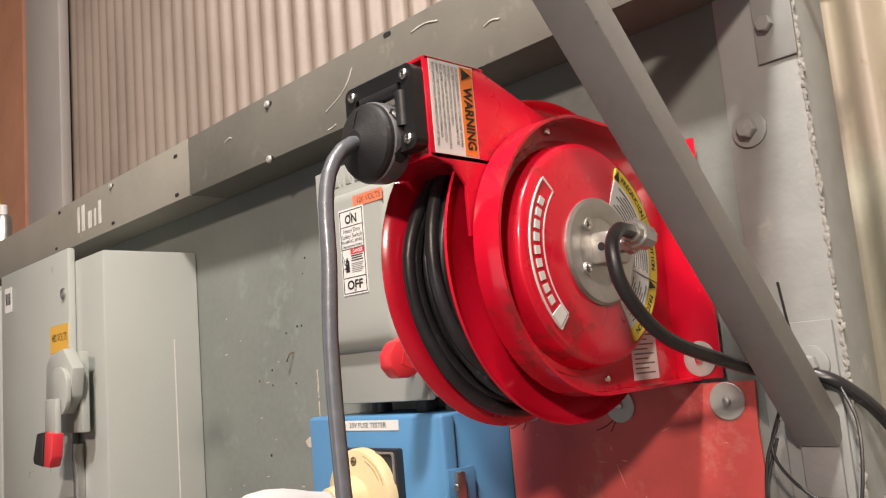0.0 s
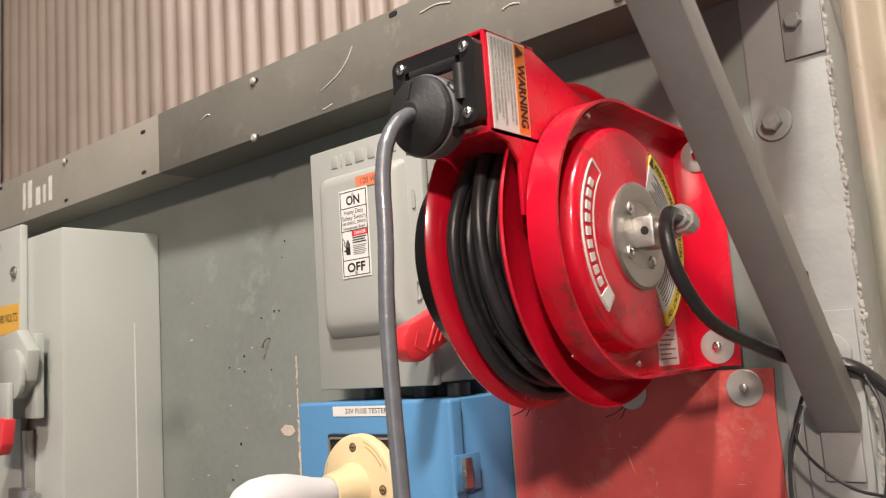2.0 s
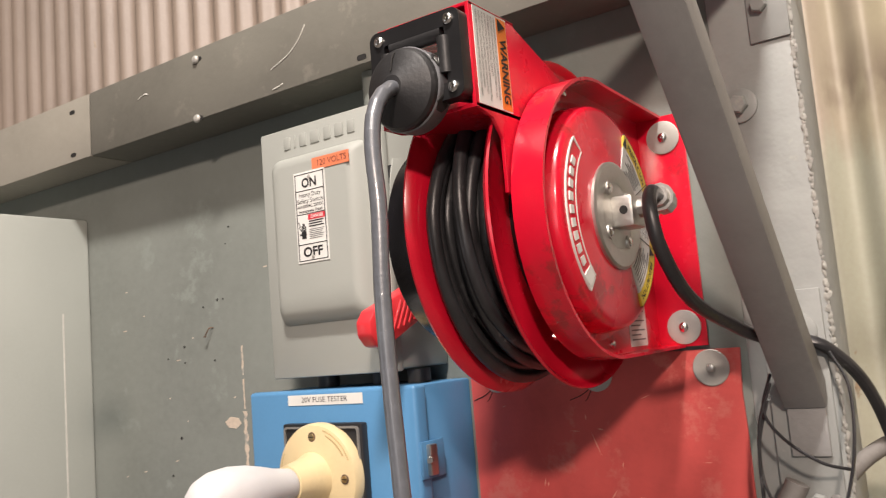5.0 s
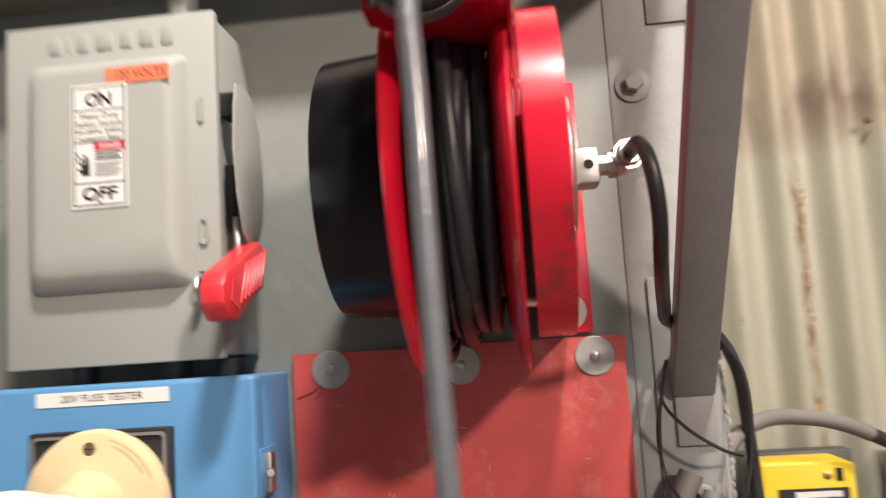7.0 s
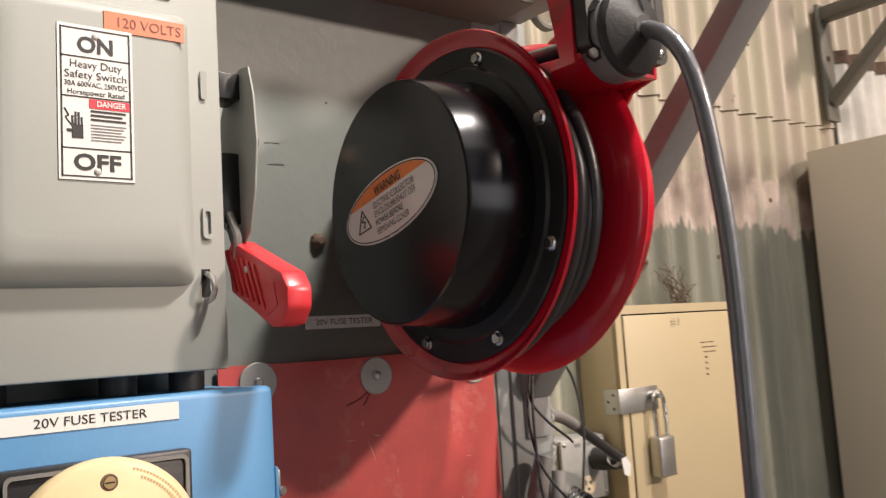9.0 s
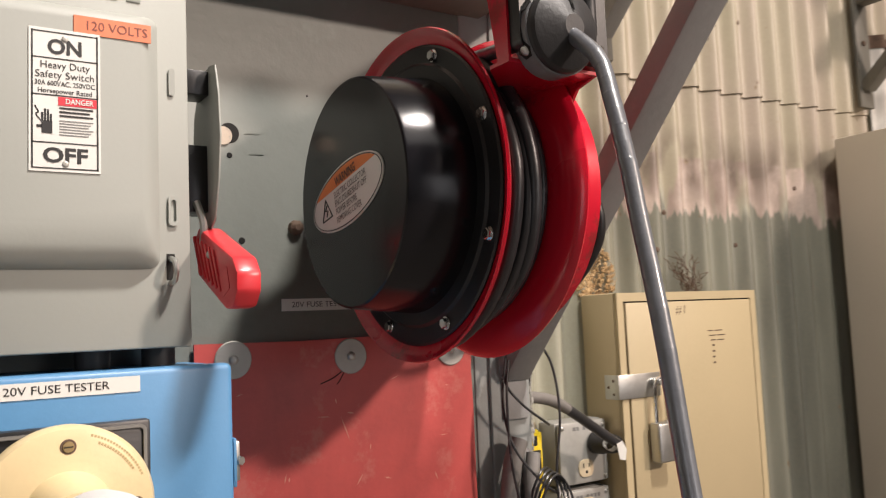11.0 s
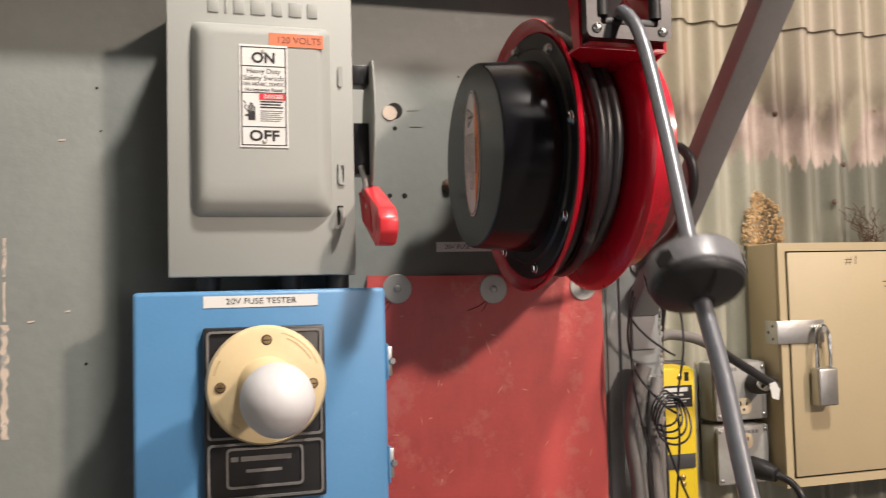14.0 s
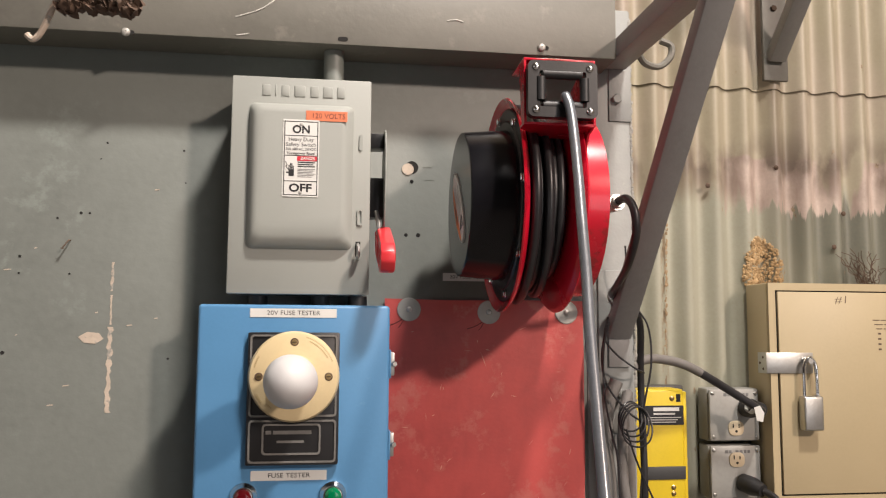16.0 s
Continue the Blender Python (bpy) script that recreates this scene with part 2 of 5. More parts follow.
    rust = math_("MAXIMUM", rustx, step(noise_at(34, 1, 0.6, 9), 0.71, 0.75))
    c = mix(rust, lower, mix(step(noise_at(90), 0.4, 0.6), (0.17, 0.115, 0.07), (0.32, 0.24, 0.15)))
    c = mix(math_("MULTIPLY", step(noise_at(130), 0.3, 0.8), 0.25), c, (0.28, 0.24, 0.18))
    ln.new(c, b.inputs["Base Color"])
    b.inputs["Roughness"].default_value = 0.43
    bp = n.new("ShaderNodeBump")
    bp.inputs["Strength"].default_value, bp.inputs["Distance"].default_value = 0.25, 0.002
    ln.new(noise_at(55), bp.inputs["Height"])
    ln.new(bp.outputs[0], b.inputs["Normal"])
    return m


SIDING = siding_material()


# ---- mesh helpers ----
def box(x0, x1, y0, y1, z0, z1, bevel=0.0, bm=None, seg=2):
    out = bm or bmesh.new()
    b = bmesh.new()
    vs = [b.verts.new(p) for p in ((x0, y0, z0), (x1, y0, z0), (x1, y1, z0), (x0, y1, z0), (x0, y0, z1), (x1, y0, z1), (x1, y1, z1), (x0, y1, z1))]
    for f in ((3, 2, 1, 0), (4, 5, 6, 7), (0, 1, 5, 4), (1, 2, 6, 5), (2, 3, 7, 6), (3, 0, 4, 7)):
        b.faces.new([vs[i] for i in f])
    if bevel:
        bmesh.ops.bevel(b, geom=b.edges[:], offset=bevel, segments=seg, affect="EDGES", profile=0.5)
    return merge(out, b)


def merge(out, b):
    me = bpy.data.meshes.new("tmp")
    b.to_mesh(me)
    b.free()
    out.from_mesh(me)
    bpy.data.meshes.remove(me)
    return out


def turned(m, b):
    bmesh.ops.transform(b, matrix=m, verts=b.verts[:])
    return b


def lathe(profile, origin, axis, seg=48, bm=None):
    """profile: (way along the axis, radius); closed where the radius is 0"""
    out = bm or bmesh.new()
    a = Vector(axis).normalized()
    u = a.orthogonal().normalized()
    v = a.cross(u)
    o = Vector(origin)
    rings = []
    for d, r in profile:
        if r < 1e-6:
            rings.append([out.verts.new(o + a * d)])
        else:
            rings.append([out.verts.new(o + a * d + (u * math.cos(2 * math.pi * k / seg) + v * math.sin(2 * math.pi * k / seg)) * r) for k in range(seg)])
    for p, q in zip(rings, rings[1:]):
        for k in range(seg):
            k2 = (k + 1) % seg
            if len(p) == 1 and len(q) == 1:
                continue
            if len(p) == 1:
                out.faces.new((p[0], q[k], q[k2]))
            elif len(q) == 1:
                out.faces.new((p[k], p[k2], q[0]))
            else:
                out.faces.new((p[k], p[k2], q[k2], q[k]))
    bmesh.ops.recalc_face_normals(out, faces=out.faces[:])
    return out


def rod(p, q, r, seg=16, bm=None, r2=None):
    p, q = Vector(p), Vector(q)
    d = (q - p).length
    return lathe([(0, 0), (0, r), (d, r2 or r), (d, 0)], p, q - p, seg, bm)


def tube(pts, r, seg=10, bm=None, smooth=6):
    """a round cable through the points"""
    out = bm or bmesh.new()
    p = [Vector(q) for q in pts]
    if smooth > 1 and len(p) > 2:
        p = spline(p, smooth)
    prev = None
    rings = []
    for i, c in enumerate(p):
        t = (p[min(i + 1, len(p) - 1)] - p[max(i - 1, 0)]).normalized()
        u = t.orthogonal().normalized() if prev is None else (prev - t * prev.dot(t)).normalized()
        prev = u
        v = t.cross(u)
        rings.append([out.verts.new(c + (u * math.cos(2 * math.pi * k / seg) + v * math.sin(2 * math.pi * k / seg)) * r) for k in range(seg)])
    for a, b in zip(rings, rings[1:]):
        for k in range(seg):
            out.faces.new((a[k], a[(k + 1) % seg], b[(k + 1) % seg], b[k]))
    out.faces.new(rings[0][::-1])
    out.faces.new(rings[-1])
    bmesh.ops.recalc_face_normals(out, faces=out.faces[:])
    return out


def spline(p, n):
    out = []
    q = [p[0] * 2 - p[1]] + list(p) + [p[-1] * 2 - p[-2]]
    for i in range(1, len(q) - 2):
        a, b, c, d = q[i - 1:i + 3]
        for k in range(n):
            t = k / n
            out.append(0.5 * ((2 * b) + (c - a) * t + (2 * a - 5 * b + 4 * c - d) * t * t + (3 * b - a - 3 * c + d) * t ** 3))
    out.append(p[-1])
    return out


def prism(outline, axis, a0, a1, bevel=0.0, bm=None):
    """outline in the two other axes, in order (y, z), (x, z) or (x, y), run along the axis"""
    out = bm or bmesh.new()
    b = bmesh.new()

    def at(p, a):
        return {"x": (a, p[0], p[1]), "y": (p[0], a, p[1]), "z": (p[0], p[1], a)}[axis]

    lo, hi = [b.verts.new(at(p, a0)) for p in outline], [b.verts.new(at(p, a1)) for p in outline]
    n = len(outline)
    b.faces.new(lo[::-1])
    b.faces.new(hi)
    for k in range(n):
        b.faces.new((lo[k], lo[(k + 1) % n], hi[(k + 1) % n], hi[k]))
    bmesh.ops.recalc_face_normals(b, faces=b.faces[:])
    if bevel:
        bmesh.ops.bevel(b, geom=b.edges[:], offset=bevel, segments=2, affect="EDGES", profile=0.5)
    return merge(out, b)


def rounded(x0, x1, z0, z1, r, n=5):
    out = []
    for cx, cz, a in ((x1 - r, z1 - r, 0), (x0 + r, z1 - r, 90), (x0 + r, z0 + r, 180), (x1 - r, z0 + r, 270)):
        for k in range(n + 1):
            t = radians(a + 90 * k / n)
            out.append((cx + r * math.cos(t), cz + r * math.sin(t)))
    return out


def ring_plate(outer, inner, axis, a0, a1):
    """a plate between two outlines with as many points"""
    b = bmesh.new()

    def at(p, a):
        return {"x": (a, p[0], p[1]), "y": (p[0], a, p[1]), "z": (p[0], p[1], a)}[axis]

    v = [[b.verts.new(at(p, a)) for p in o] for o in (outer, inner) for a in (a0, a1)]
    n = len(outer)
    for k in range(n):
        j = (k + 1) % n
        for p, q in ((0, 2), (3, 1), (1, 0), (2, 3)):
            b.faces.new((v[p][k], v[p][j], v[q][j], v[q][k]))
    bmesh.ops.recalc_face_normals(b, faces=b.faces[:])
    return b


def thing(name, base, label, category, group="", kind=""):
    ob = new(name)
    ob.location = base
    ob.empty_display_size = 0.05
    return tagged(ob, label, category, group, kind)


def part(name, bm, material, parent, label="", smooth=30, kind=""):
    """links a bmesh, built in the world's metres, as one mesh under a thing or a part"""
    origin = Vector((0, 0, 0))
    o = parent
    while o is not None:
        origin += o.location
        o = o.parent
    bmesh.ops.translate(bm, verts=bm.verts[:], vec=-origin)
    me = bpy.data.meshes.new(name)
    bm.to_mesh(me)
    bm.free()
    me.materials.append(material)
    if smooth:
        me.shade_smooth()
        me.set_sharp_from_angle(angle=radians(smooth))
    ob = new(name, me)
    ob.parent = parent
    return tagged(ob, label, kind=kind)


def structure(name, bm, material, label, category, smooth=30):
    ob = part(name, bm, material, None, "", smooth)
    return tagged(ob, label, category, kind="structure")


GLYPHS = {}


def letters(s, size, origin, right, up, material, parent, bold=0.0, width=0.0, name="lettering", thick=0.0004, align="CENTER"):
    """flat printed words; width: how wide the line comes out"""
    key = (s, bold)
    if key not in GLYPHS:
        cu = bpy.data.curves.new("line", "FONT")
        cu.body, cu.size, cu.align_x, cu.align_y, cu.offset = s, 1.0, "CENTER", "CENTER", bold
        cu.resolution_u = 3
        ob = new("line", cu)
        me = bpy.data.meshes.new_from_object(ob)
        bpy.data.objects.remove(ob)
        GLYPHS[key] = me
    me = GLYPHS[key]
    b = bmesh.new()
    b.from_mesh(me)
    xs = [v.co.x for v in b.verts]
    w = max(xs) - min(xs)
    sx = width / w if width else size
    r, u = Vector(right).normalized(), Vector(up).normalized()
    nrm = r.cross(u)
    o = Vector(origin) + nrm * thick
    for v in b.verts:
        v.co = o + r * (v.co.x * sx) + u * (v.co.y * size)
    return part(name, b, material, parent, smooth=0)


def arc_letters(s, size, centre, x, radius, a0, a1, material, parent, bold=0.02):
    """words set along an arc on a face that looks to +x; degrees from +y towards +z"""
    b = bmesh.new()
    n = len(s)
    for i, ch in enumerate(s):
        if ch == " ":
            continue
        key = (ch, bold)
        if key not in GLYPHS:
            cu = bpy.data.curves.new("line", "FONT")
            cu.body, cu.size, cu.align_x, cu.align_y, cu.offset = ch, 1.0, "CENTER", "CENTER", bold
            cu.resolution_u = 2
            ob = new("line", cu)
            GLYPHS[key] = bpy.data.meshes.new_from_object(ob)
            bpy.data.objects.remove(ob)
        g = bmesh.new()
        g.from_mesh(GLYPHS[key])
        a = radians(a0 + (a1 - a0) * (i + 0.5) / n)
        up = Vector((0, math.cos(a), math.sin(a)))
        rt = up.cross(Vector((1, 0, 0)))
        o = Vector((x, centre[0], centre[1])) + up * radius
        for v in g.verts:
            v.co = o + rt * (v.co.x * size) + up * (v.co.y * size)
        merge(b, g)
    return part("lettering", b, material, parent, smooth=0)


def bars(rows, origin, right, up, material, parent, name="print_line", thick=0.0004):
    """unreadable print: plain bars (along, height above the origin, length, thickness)"""
    b = bmesh.new()
    r, u = Vector(right).normalized(), Vector(up).normalized()
    o = Vector(origin) + r.cross(u) * thick
    for s, h, w, t in rows:
        b.faces.new([b.verts.new(o + r * (s + i * w) + u * (h + j * t)) for i, j in ((0, 0), (1, 0), (1, 1), (0, 1))])
    return part(name, b, material, parent, smooth=0)


DOME = 1.06  # the printed rings grow with the cover


def sector(centre, x, r0, r1, a0, a1, thick=0.0008, n=24):
    """a flat ring sector on the cover, which looks to +x"""
    r0, r1 = r0 * DOME, r1 * DOME
    def ring(r, a):
        return (centre[0] + r * math.cos(radians(a)), centre[1] + r * math.sin(radians(a)))
    pts = [ring(r1, a0 + (a1 - a0) * k / n) for k in range(n + 1)] + [ring(r0, a1 - (a1 - a0) * k / n) for k in range(n + 1)]
    return prism(pts, "x", x, x + thick)


def hexbolt(p, axis, r, h, bm=None, washer=0.0):
    a = Vector(axis).normalized()
    out = bm or bmesh.new()
    if washer:
        lathe([(0, 0), (0, washer), (0.0015, washer), (0.002, washer * 0.95), (0.002, 0)], p, a, 28, out)
    lathe([(0.001, 0), (0.001, r), (h * 0.8, r), (h, r * 0.85), (h, 0)], p, a, 6, out)
    return out


def panhead(p, axis, r, h, bm=None):
    out = bm or bmesh.new()
    lathe([(0, 0), (0, r), (h * 0.4, r), (h * 0.8, r * 0.75), (h, r * 0.35), (h, 0.16 * r), (h * 0.55, 0)], p, axis, 14, out)
    return out


# ---- the shed ----
W = 0.92  # face of the painted panel
structure("floor", box(-5, 4, -8, 1.35, -0.1, 0), CONCRETE, "worn grey concrete workshop floor", "floor")
structure("ceiling", box(-5, 4, -8, 1.35, 7.4, 7.5), ROOF, "pale metal roof lining of the shed", "ceiling")
structure("wall_south", box(-5, 4, -8.1, -8.0, 0, 7.4), SHED, "pale lining of the shed's far side", "wall")
structure("wall_west", box(-5.1, -5.0, -8, 1.35, 0, 7.4), SHED, "pale lining of the shed's end", "wall")
structure("wall_east", box(4.0, 4.1, -8, 1.35, 0, 7.4), SHED, "pale lining of the shed's end", "wall")


def corrugated(x0, x1, z0, z1, y, thick=0.003, pitch=0.0785, amp=0.0135, per=12, rows=1):
    b = bmesh.new()
    n = int(round((x1 - x0) / pitch * per))
    cols = []
    for k in range(n + 1):
        x = x0 + (x1 - x0) * k / n
        d = amp * math.cos(2 * math.pi * (x - 0.02) / pitch) + 0.0022 * math.sin(3.1 * x) + 0.0012 * math.sin(17 * x)
        cols.append([b.verts.new((x, y + d + t, z)) for t in (0, thick) for z in (z0, z1)])
    for p, q in zip(cols, cols[1:]):
        b.faces.new((p[0], q[0], q[1], p[1]))
        b.faces.new((q[2], p[2], p[3], q[3]))
        b.faces.new((p[0], p[2], q[2], q[0]))
        b.faces.new((p[1], q[1], q[3], p[3]))
    return b


structure("wall_north", corrugated(-5, 4, 0, 2.12, 1.264), SIDING, "corrugated steel siding with peeling cream, green and pink paint", "wall", 60)
structure("wall_north_upper", corrugated(-5, 4, 2.098, 7.4, 1.259), SIDING, "upper corrugated steel siding in cream paint, darkened to taupe towards the dim end, lapped over the lower", "wall", 60)
structure("window_1", corrugated(1.19, 3.9, 1.2, 2.30, 1.240), DAYLIGHT, "translucent corrugated daylight sheet", "window", 60)
structure("trim_lap", corrugated(1.19, 3.9, 2.296, 2.335, 1.234), GRIME, "dirty lap strip above the daylight sheet", "trim", 60)
sheet_screw = bmesh.new()
for sx, sz in ((0.281, 1.706), (0.135, 1.90), (-0.045, 1.85), (0.62, 2.28), (0.36, 2.42), (0.80, 1.87), (0.31, 1.79), (-0.02, 2.5), (0.55, 1.72)):
    panhead((sx, 1.2525, sz), (0, -1, 0), 0.006, 0.004, sheet_screw)
structure("siding_screws", sheet_screw, GRIME, "rusty screws in the corrugated siding", "screws")

panel = box(-3.3, -0.366, W, 0.965, 0.0, 2.125, 0.004)
structure("wall_panel", panel, PANEL, "scuffed grey-green painted backing panel", "wall panel")
structure("wall_column", box(-0.462, -0.364, W - 0.004, 1.0, 0.0, 2.14, 0.006), COLUMN, "grey painted steel column with rough flaking edge", "column")


def chips(p0, p1, n, r, flat, seed):
    """small lifted flakes strewn along a line"""
    rnd = random.Random(seed)
    b = bmesh.new()
    p0, p1 = Vector(p0), Vector(p1)
    for k in range(n):
        c = p0.lerp(p1, rnd.random()) + Vector([rnd.gauss(0, 0.35 * r) * (0.3 if i == flat else 1) for i in range(3)])
        s = r * rnd.uniform(0.25, 1.0) ** 1.5
        g = bmesh.new()
        bmesh.ops.create_icosphere(g, subdivisions=1, radius=1.0)
        for v in g.verts:
            v.co = v.co * rnd.uniform(0.6, 1.3)
            v.co = Vector([c[i] + v.co[i] * (s * (0.25 if i == flat else (1.7 if i == 2 else 1))) for i in range(3)])
        merge(b, g)
    return b


FLAKE = mat("flaking_pale_paint", (0.28, 0.275, 0.25), 0.6, 0, 0.3, 40, 160, 0.4)
structure("column_edge_flakes", chips((-0.3655, W - 0.004, 1.30), (-0.3655, W - 0.004, 2.12), 520, 0.0030, 1, 31), FLAKE, "crumbling pale paint along the column's edge", "paint flakes", 60)
structure("siding_rust_scabs", chips((-0.162, 1.2525, 1.42), (-0.152, 1.2525, 1.76), 90, 0.0038, 1, 35), RUST, "rusty scabs along a seam of the siding", "rust", 60)

# ---- ledge beam ----
for bx0, bx1 in ((-1.634, -0.427), (-3.3, -1.638)):
    b = box(bx0, bx1, 0.826, 0.829, 2.005, 2.130, 0.001)
    box(bx0, bx1, 0.829, W - 0.001, 2.005, 2.008, 0, b)
    box(bx0, bx1, 0.829, W - 0.001, 2.1265, 2.1295, 0, b)
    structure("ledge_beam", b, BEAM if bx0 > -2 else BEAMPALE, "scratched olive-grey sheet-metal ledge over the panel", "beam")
for kx, kz, screw in ((-1.312, 2.111, 1), (-1.315, 2.006, 1), (-0.961, 2.122, 0), (-0.945, 2.015, 0), (-0.572, 2.019, 1), (-1.70, 2.105, 0), (-1.70, 2.018, 0), (-2.05, 2.115, 1), (-2.05, 2.02, 0), (-2.45, 2.02, 0), (-2.42, 2.118, 0)):
    ob = thing("keyhole_fixing", (kx, 0.826, kz), "round-headed screw in a keyhole slot of the ledge" if screw else "empty dark keyhole slot in the ledge", "fixing", "fixings of the ledge")
    part("slot", prism(rounded(kx - 0.004, kx + 0.014, kz - 0.004, kz + 0.004, 0.0038), "y", 0.8252, 0.8262), HOLE, ob)
    if screw:
        part("screw", panhead((kx, 0.8255, kz), (0, -1, 0), 0.0075, 0.006), WASHER, ob)
scratch = bmesh.new()
for pts in (((-1.13, 2.045), (-1.09, 2.06), (-1.065, 2.078), (-1.05, 2.098)), ((-0.90, 2.105), (-0.87, 2.108), (-0.84, 2.102)), ((-1.128, 2.012), (-1.115, 2.0135), (-1.105, 2.016)), ((-0.75, 2.06), (-0.735, 2.063), (-0.72, 2.06)), ((-1.48, 2.08), (-1.46, 2.085), (-1.45, 2.082))):
    tube([(x, 0.8255, z) for x, z in pts], 0.0012, 6, scratch)
structure("ledge_scratches", scratch, CHALK, "pale scratches on the ledge", "scratches")
name_bars = bmesh.new()
for sx, w, h in ((-2.28, 0.014, 0.070), (-2.25, 0.020, 0.070), (-2.205, 0.022, 0.045), (-2.165, 0.012, 0.045), (-2.135, 0.016, 0.060)):
    box(sx, sx + w, 0.8250, 0.826, 2.035, 2.035 + h, 0, name_bars)
structure("ledge_marking", name_bars, CHALK, "white hand-painted mark on the ledge", "marking")
hang = thing("hanging_hook", (-1.2, 0.25, 1.80), "grimy dried lump and hook hanging on a wire from the roof", "hook")
part("wire", tube([(-1.205, 0.25, 7.398), (-1.205, 0.25, 3.4), (-1.205, 0.25, 1.89)], 0.0015, 6), GRIME, hang)
clump = bmesh.new()
rnd = random.Random(4)
for k in range(150):
    f = rnd.random()
    cx, cz, r = -1.246 + 0.074 * f, 1.842 + rnd.uniform(-0.014, 0.02), rnd.uniform(0.005, 0.010)
    g = bmesh.new()
    bmesh.ops.create_icosphere(g, subdivisions=2, radius=r)
    for v in g.verts:
        v.co = v.co * (1 + rnd.uniform(-0.2, 0.2))
        v.co += Vector((cx, 0.252 + rnd.uniform(-0.008, 0.008), cz))
    merge(clump, g)
part("lump", clump, GRIME, hang, "crumbly dark brown lump", 60)
part("hook", tube([(-1.245, 0.255, 1.855), (-1.258, 0.26, 1.830), (-1.270, 0.266, 1.806), (-1.279, 0.268, 1.797), (-1.286, 0.268, 1.802)], 0.0035, 8), BARE, hang)

# ---- marks on the panel ----
marks = bmesh.new()
for x, z, r in ((-0.790, 1.673, 0.006), (-0.813, 1.673, 0.005), (-0.803, 1.776, 0.005), (-1.225, 1.820, 0.003), (-1.22, 1.76, 0.002), (-1.40, 1.70, 0.004), (-1.385, 1.70, 0.003), (-1.44, 1.69, 0.003), (-1.415, 1.59, 0.003), (-1.50, 1.62, 0.004), (-1.36, 1.83, 0.003), (-1.37, 1.80, 0.002), (-1.24, 1.44, 0.003), (-1.52, 1.45, 0.005), (-1.55, 1.38, 0.004), (-1.5, 1.59, 0.003), (-1.55, 1.60, 0.003), (-0.70, 1.86, 0.002)):
    lathe([(0, 0), (0, 0.7 * r), (0.0008, r * 0.6), (0.0008, 0)], (x, W, z), (0, -1, 0), 9, marks)
lathe([(0, 0), (0, 0.0125), (0.001, 0.012), (0.001, 0)], (-0.803, W, 1.803), (0, -1, 0), 20, marks)
structure("panel_holes", marks, HOLE, "small dark drill holes in the painted panel", "holes")
plug = lathe([(0, 0), (0, 0.0115), (0.001, 0.011), (0.001, 0)], (-0.811, W - 0.001, 1.799), (0, -1, 0), 18)
structure("panel_plug", plug, BARE, "pale filler plug in a hole of the panel", "plug")
scar = bmesh.new()
rnd = random.Random(9)
for z0, z1, w0 in ((1.612, 1.560, 0.0035), (1.553, 1.500, 0.0022), (1.496, 1.345, 0.0062)):
    n = int((z0 - z1) / 0.006)
    ls = [(-1.341 - w0 * rnd.uniform(0.3, 1.0), z0 + (z1 - z0) * k / n) for k in range(n + 1)]
    rs = [(-1.341 + w0 * rnd.uniform(0.2, 1.0), z0 + (z1 - z0) * k / n) for k in range(n + 1)]
    for k in range(n):
        prism([ls[k + 1], rs[k + 1], rs[k], ls[k]], "y", W - 0.0006, W + 0.001, 0, scar)
prism([(-1.395, 1.478), (-1.38, 1.487), (-1.36, 1.485), (-1.352, 1.475), (-1.365, 1.466), (-1.385, 1.468)], "y", W - 0.0007, W + 0.001, 0, scar)
for k in range(16):
    x, z, w = rnd.uniform(-1.7, -1.25), rnd.uniform(1.35, 1.75), rnd.uniform(0.002, 0.012)
    prism([(x, z), (x + w, z + 0.001), (x + w, z + 0.003), (x, z + 0.002)], "y", W - 0.0006, W + 0.001, 0, scar)
structure("panel_scars", scar, BARE, "pale peeled paint scars on the panel", "scars")
slot_marks = bmesh.new()
for x, z in ((-0.785, 1.803), (-0.780, 1.778)):
    prism([(x, z), (x + 0.020, z + 0.0012), (x + 0.016, z + 0.0026), (x + 0.004, z + 0.0022)], "y", W - 0.0006, W + 0.001, 0, slot_marks)
structure("panel_dents", slot_marks, PANEL, "shallow dents beside the holes of the panel", "dents")
nail = thing("bent_nail", (-1.413, W, 1.655), "bent rusty nail in the painted panel", "nail")
part("shank", tube([(-1.416, W, 1.650), (-1.417, W - 0.008, 1.649), (-1.421, W - 0.011, 1.642), (-1.426, W - 0.011, 1.635)], 0.0013, 6), GRIME, nail)
part("head", lathe([(0, 0), (0, 0.003), (0.0015, 0.003), (0.0015, 0)], (-1.426, W - 0.011, 1.635), (-0.3, 0, -1), 10), GRIME, nail)
knot = thing("cut_cable_stub", (-0.721, W, 1.69), "frayed rusty cable stub in a hole of the panel", "stub")
part("stub", lathe([(0, 0), (0, 0.010), (0.006, 0.009), (0.010, 0.004), (0.010, 0)], (-0.721, W, 1.69), (0, -1, 0), 9), GRIME, knot)
tag = thing("wall_label", (-0.69, W, 1.594), "white printed tape label on the painted panel", "label")
part("tape", box(-0.742, -0.640, W - 0.0008, W + 0.001, 1.587, 1.602), WHITE, tag)
letters("20V FUSE TESTER", 0.0095, (-0.69, W - 0.0008, 1.5945), (1, 0, 0), (0, 0, 1), INK, tag, 0.0, 0.078)

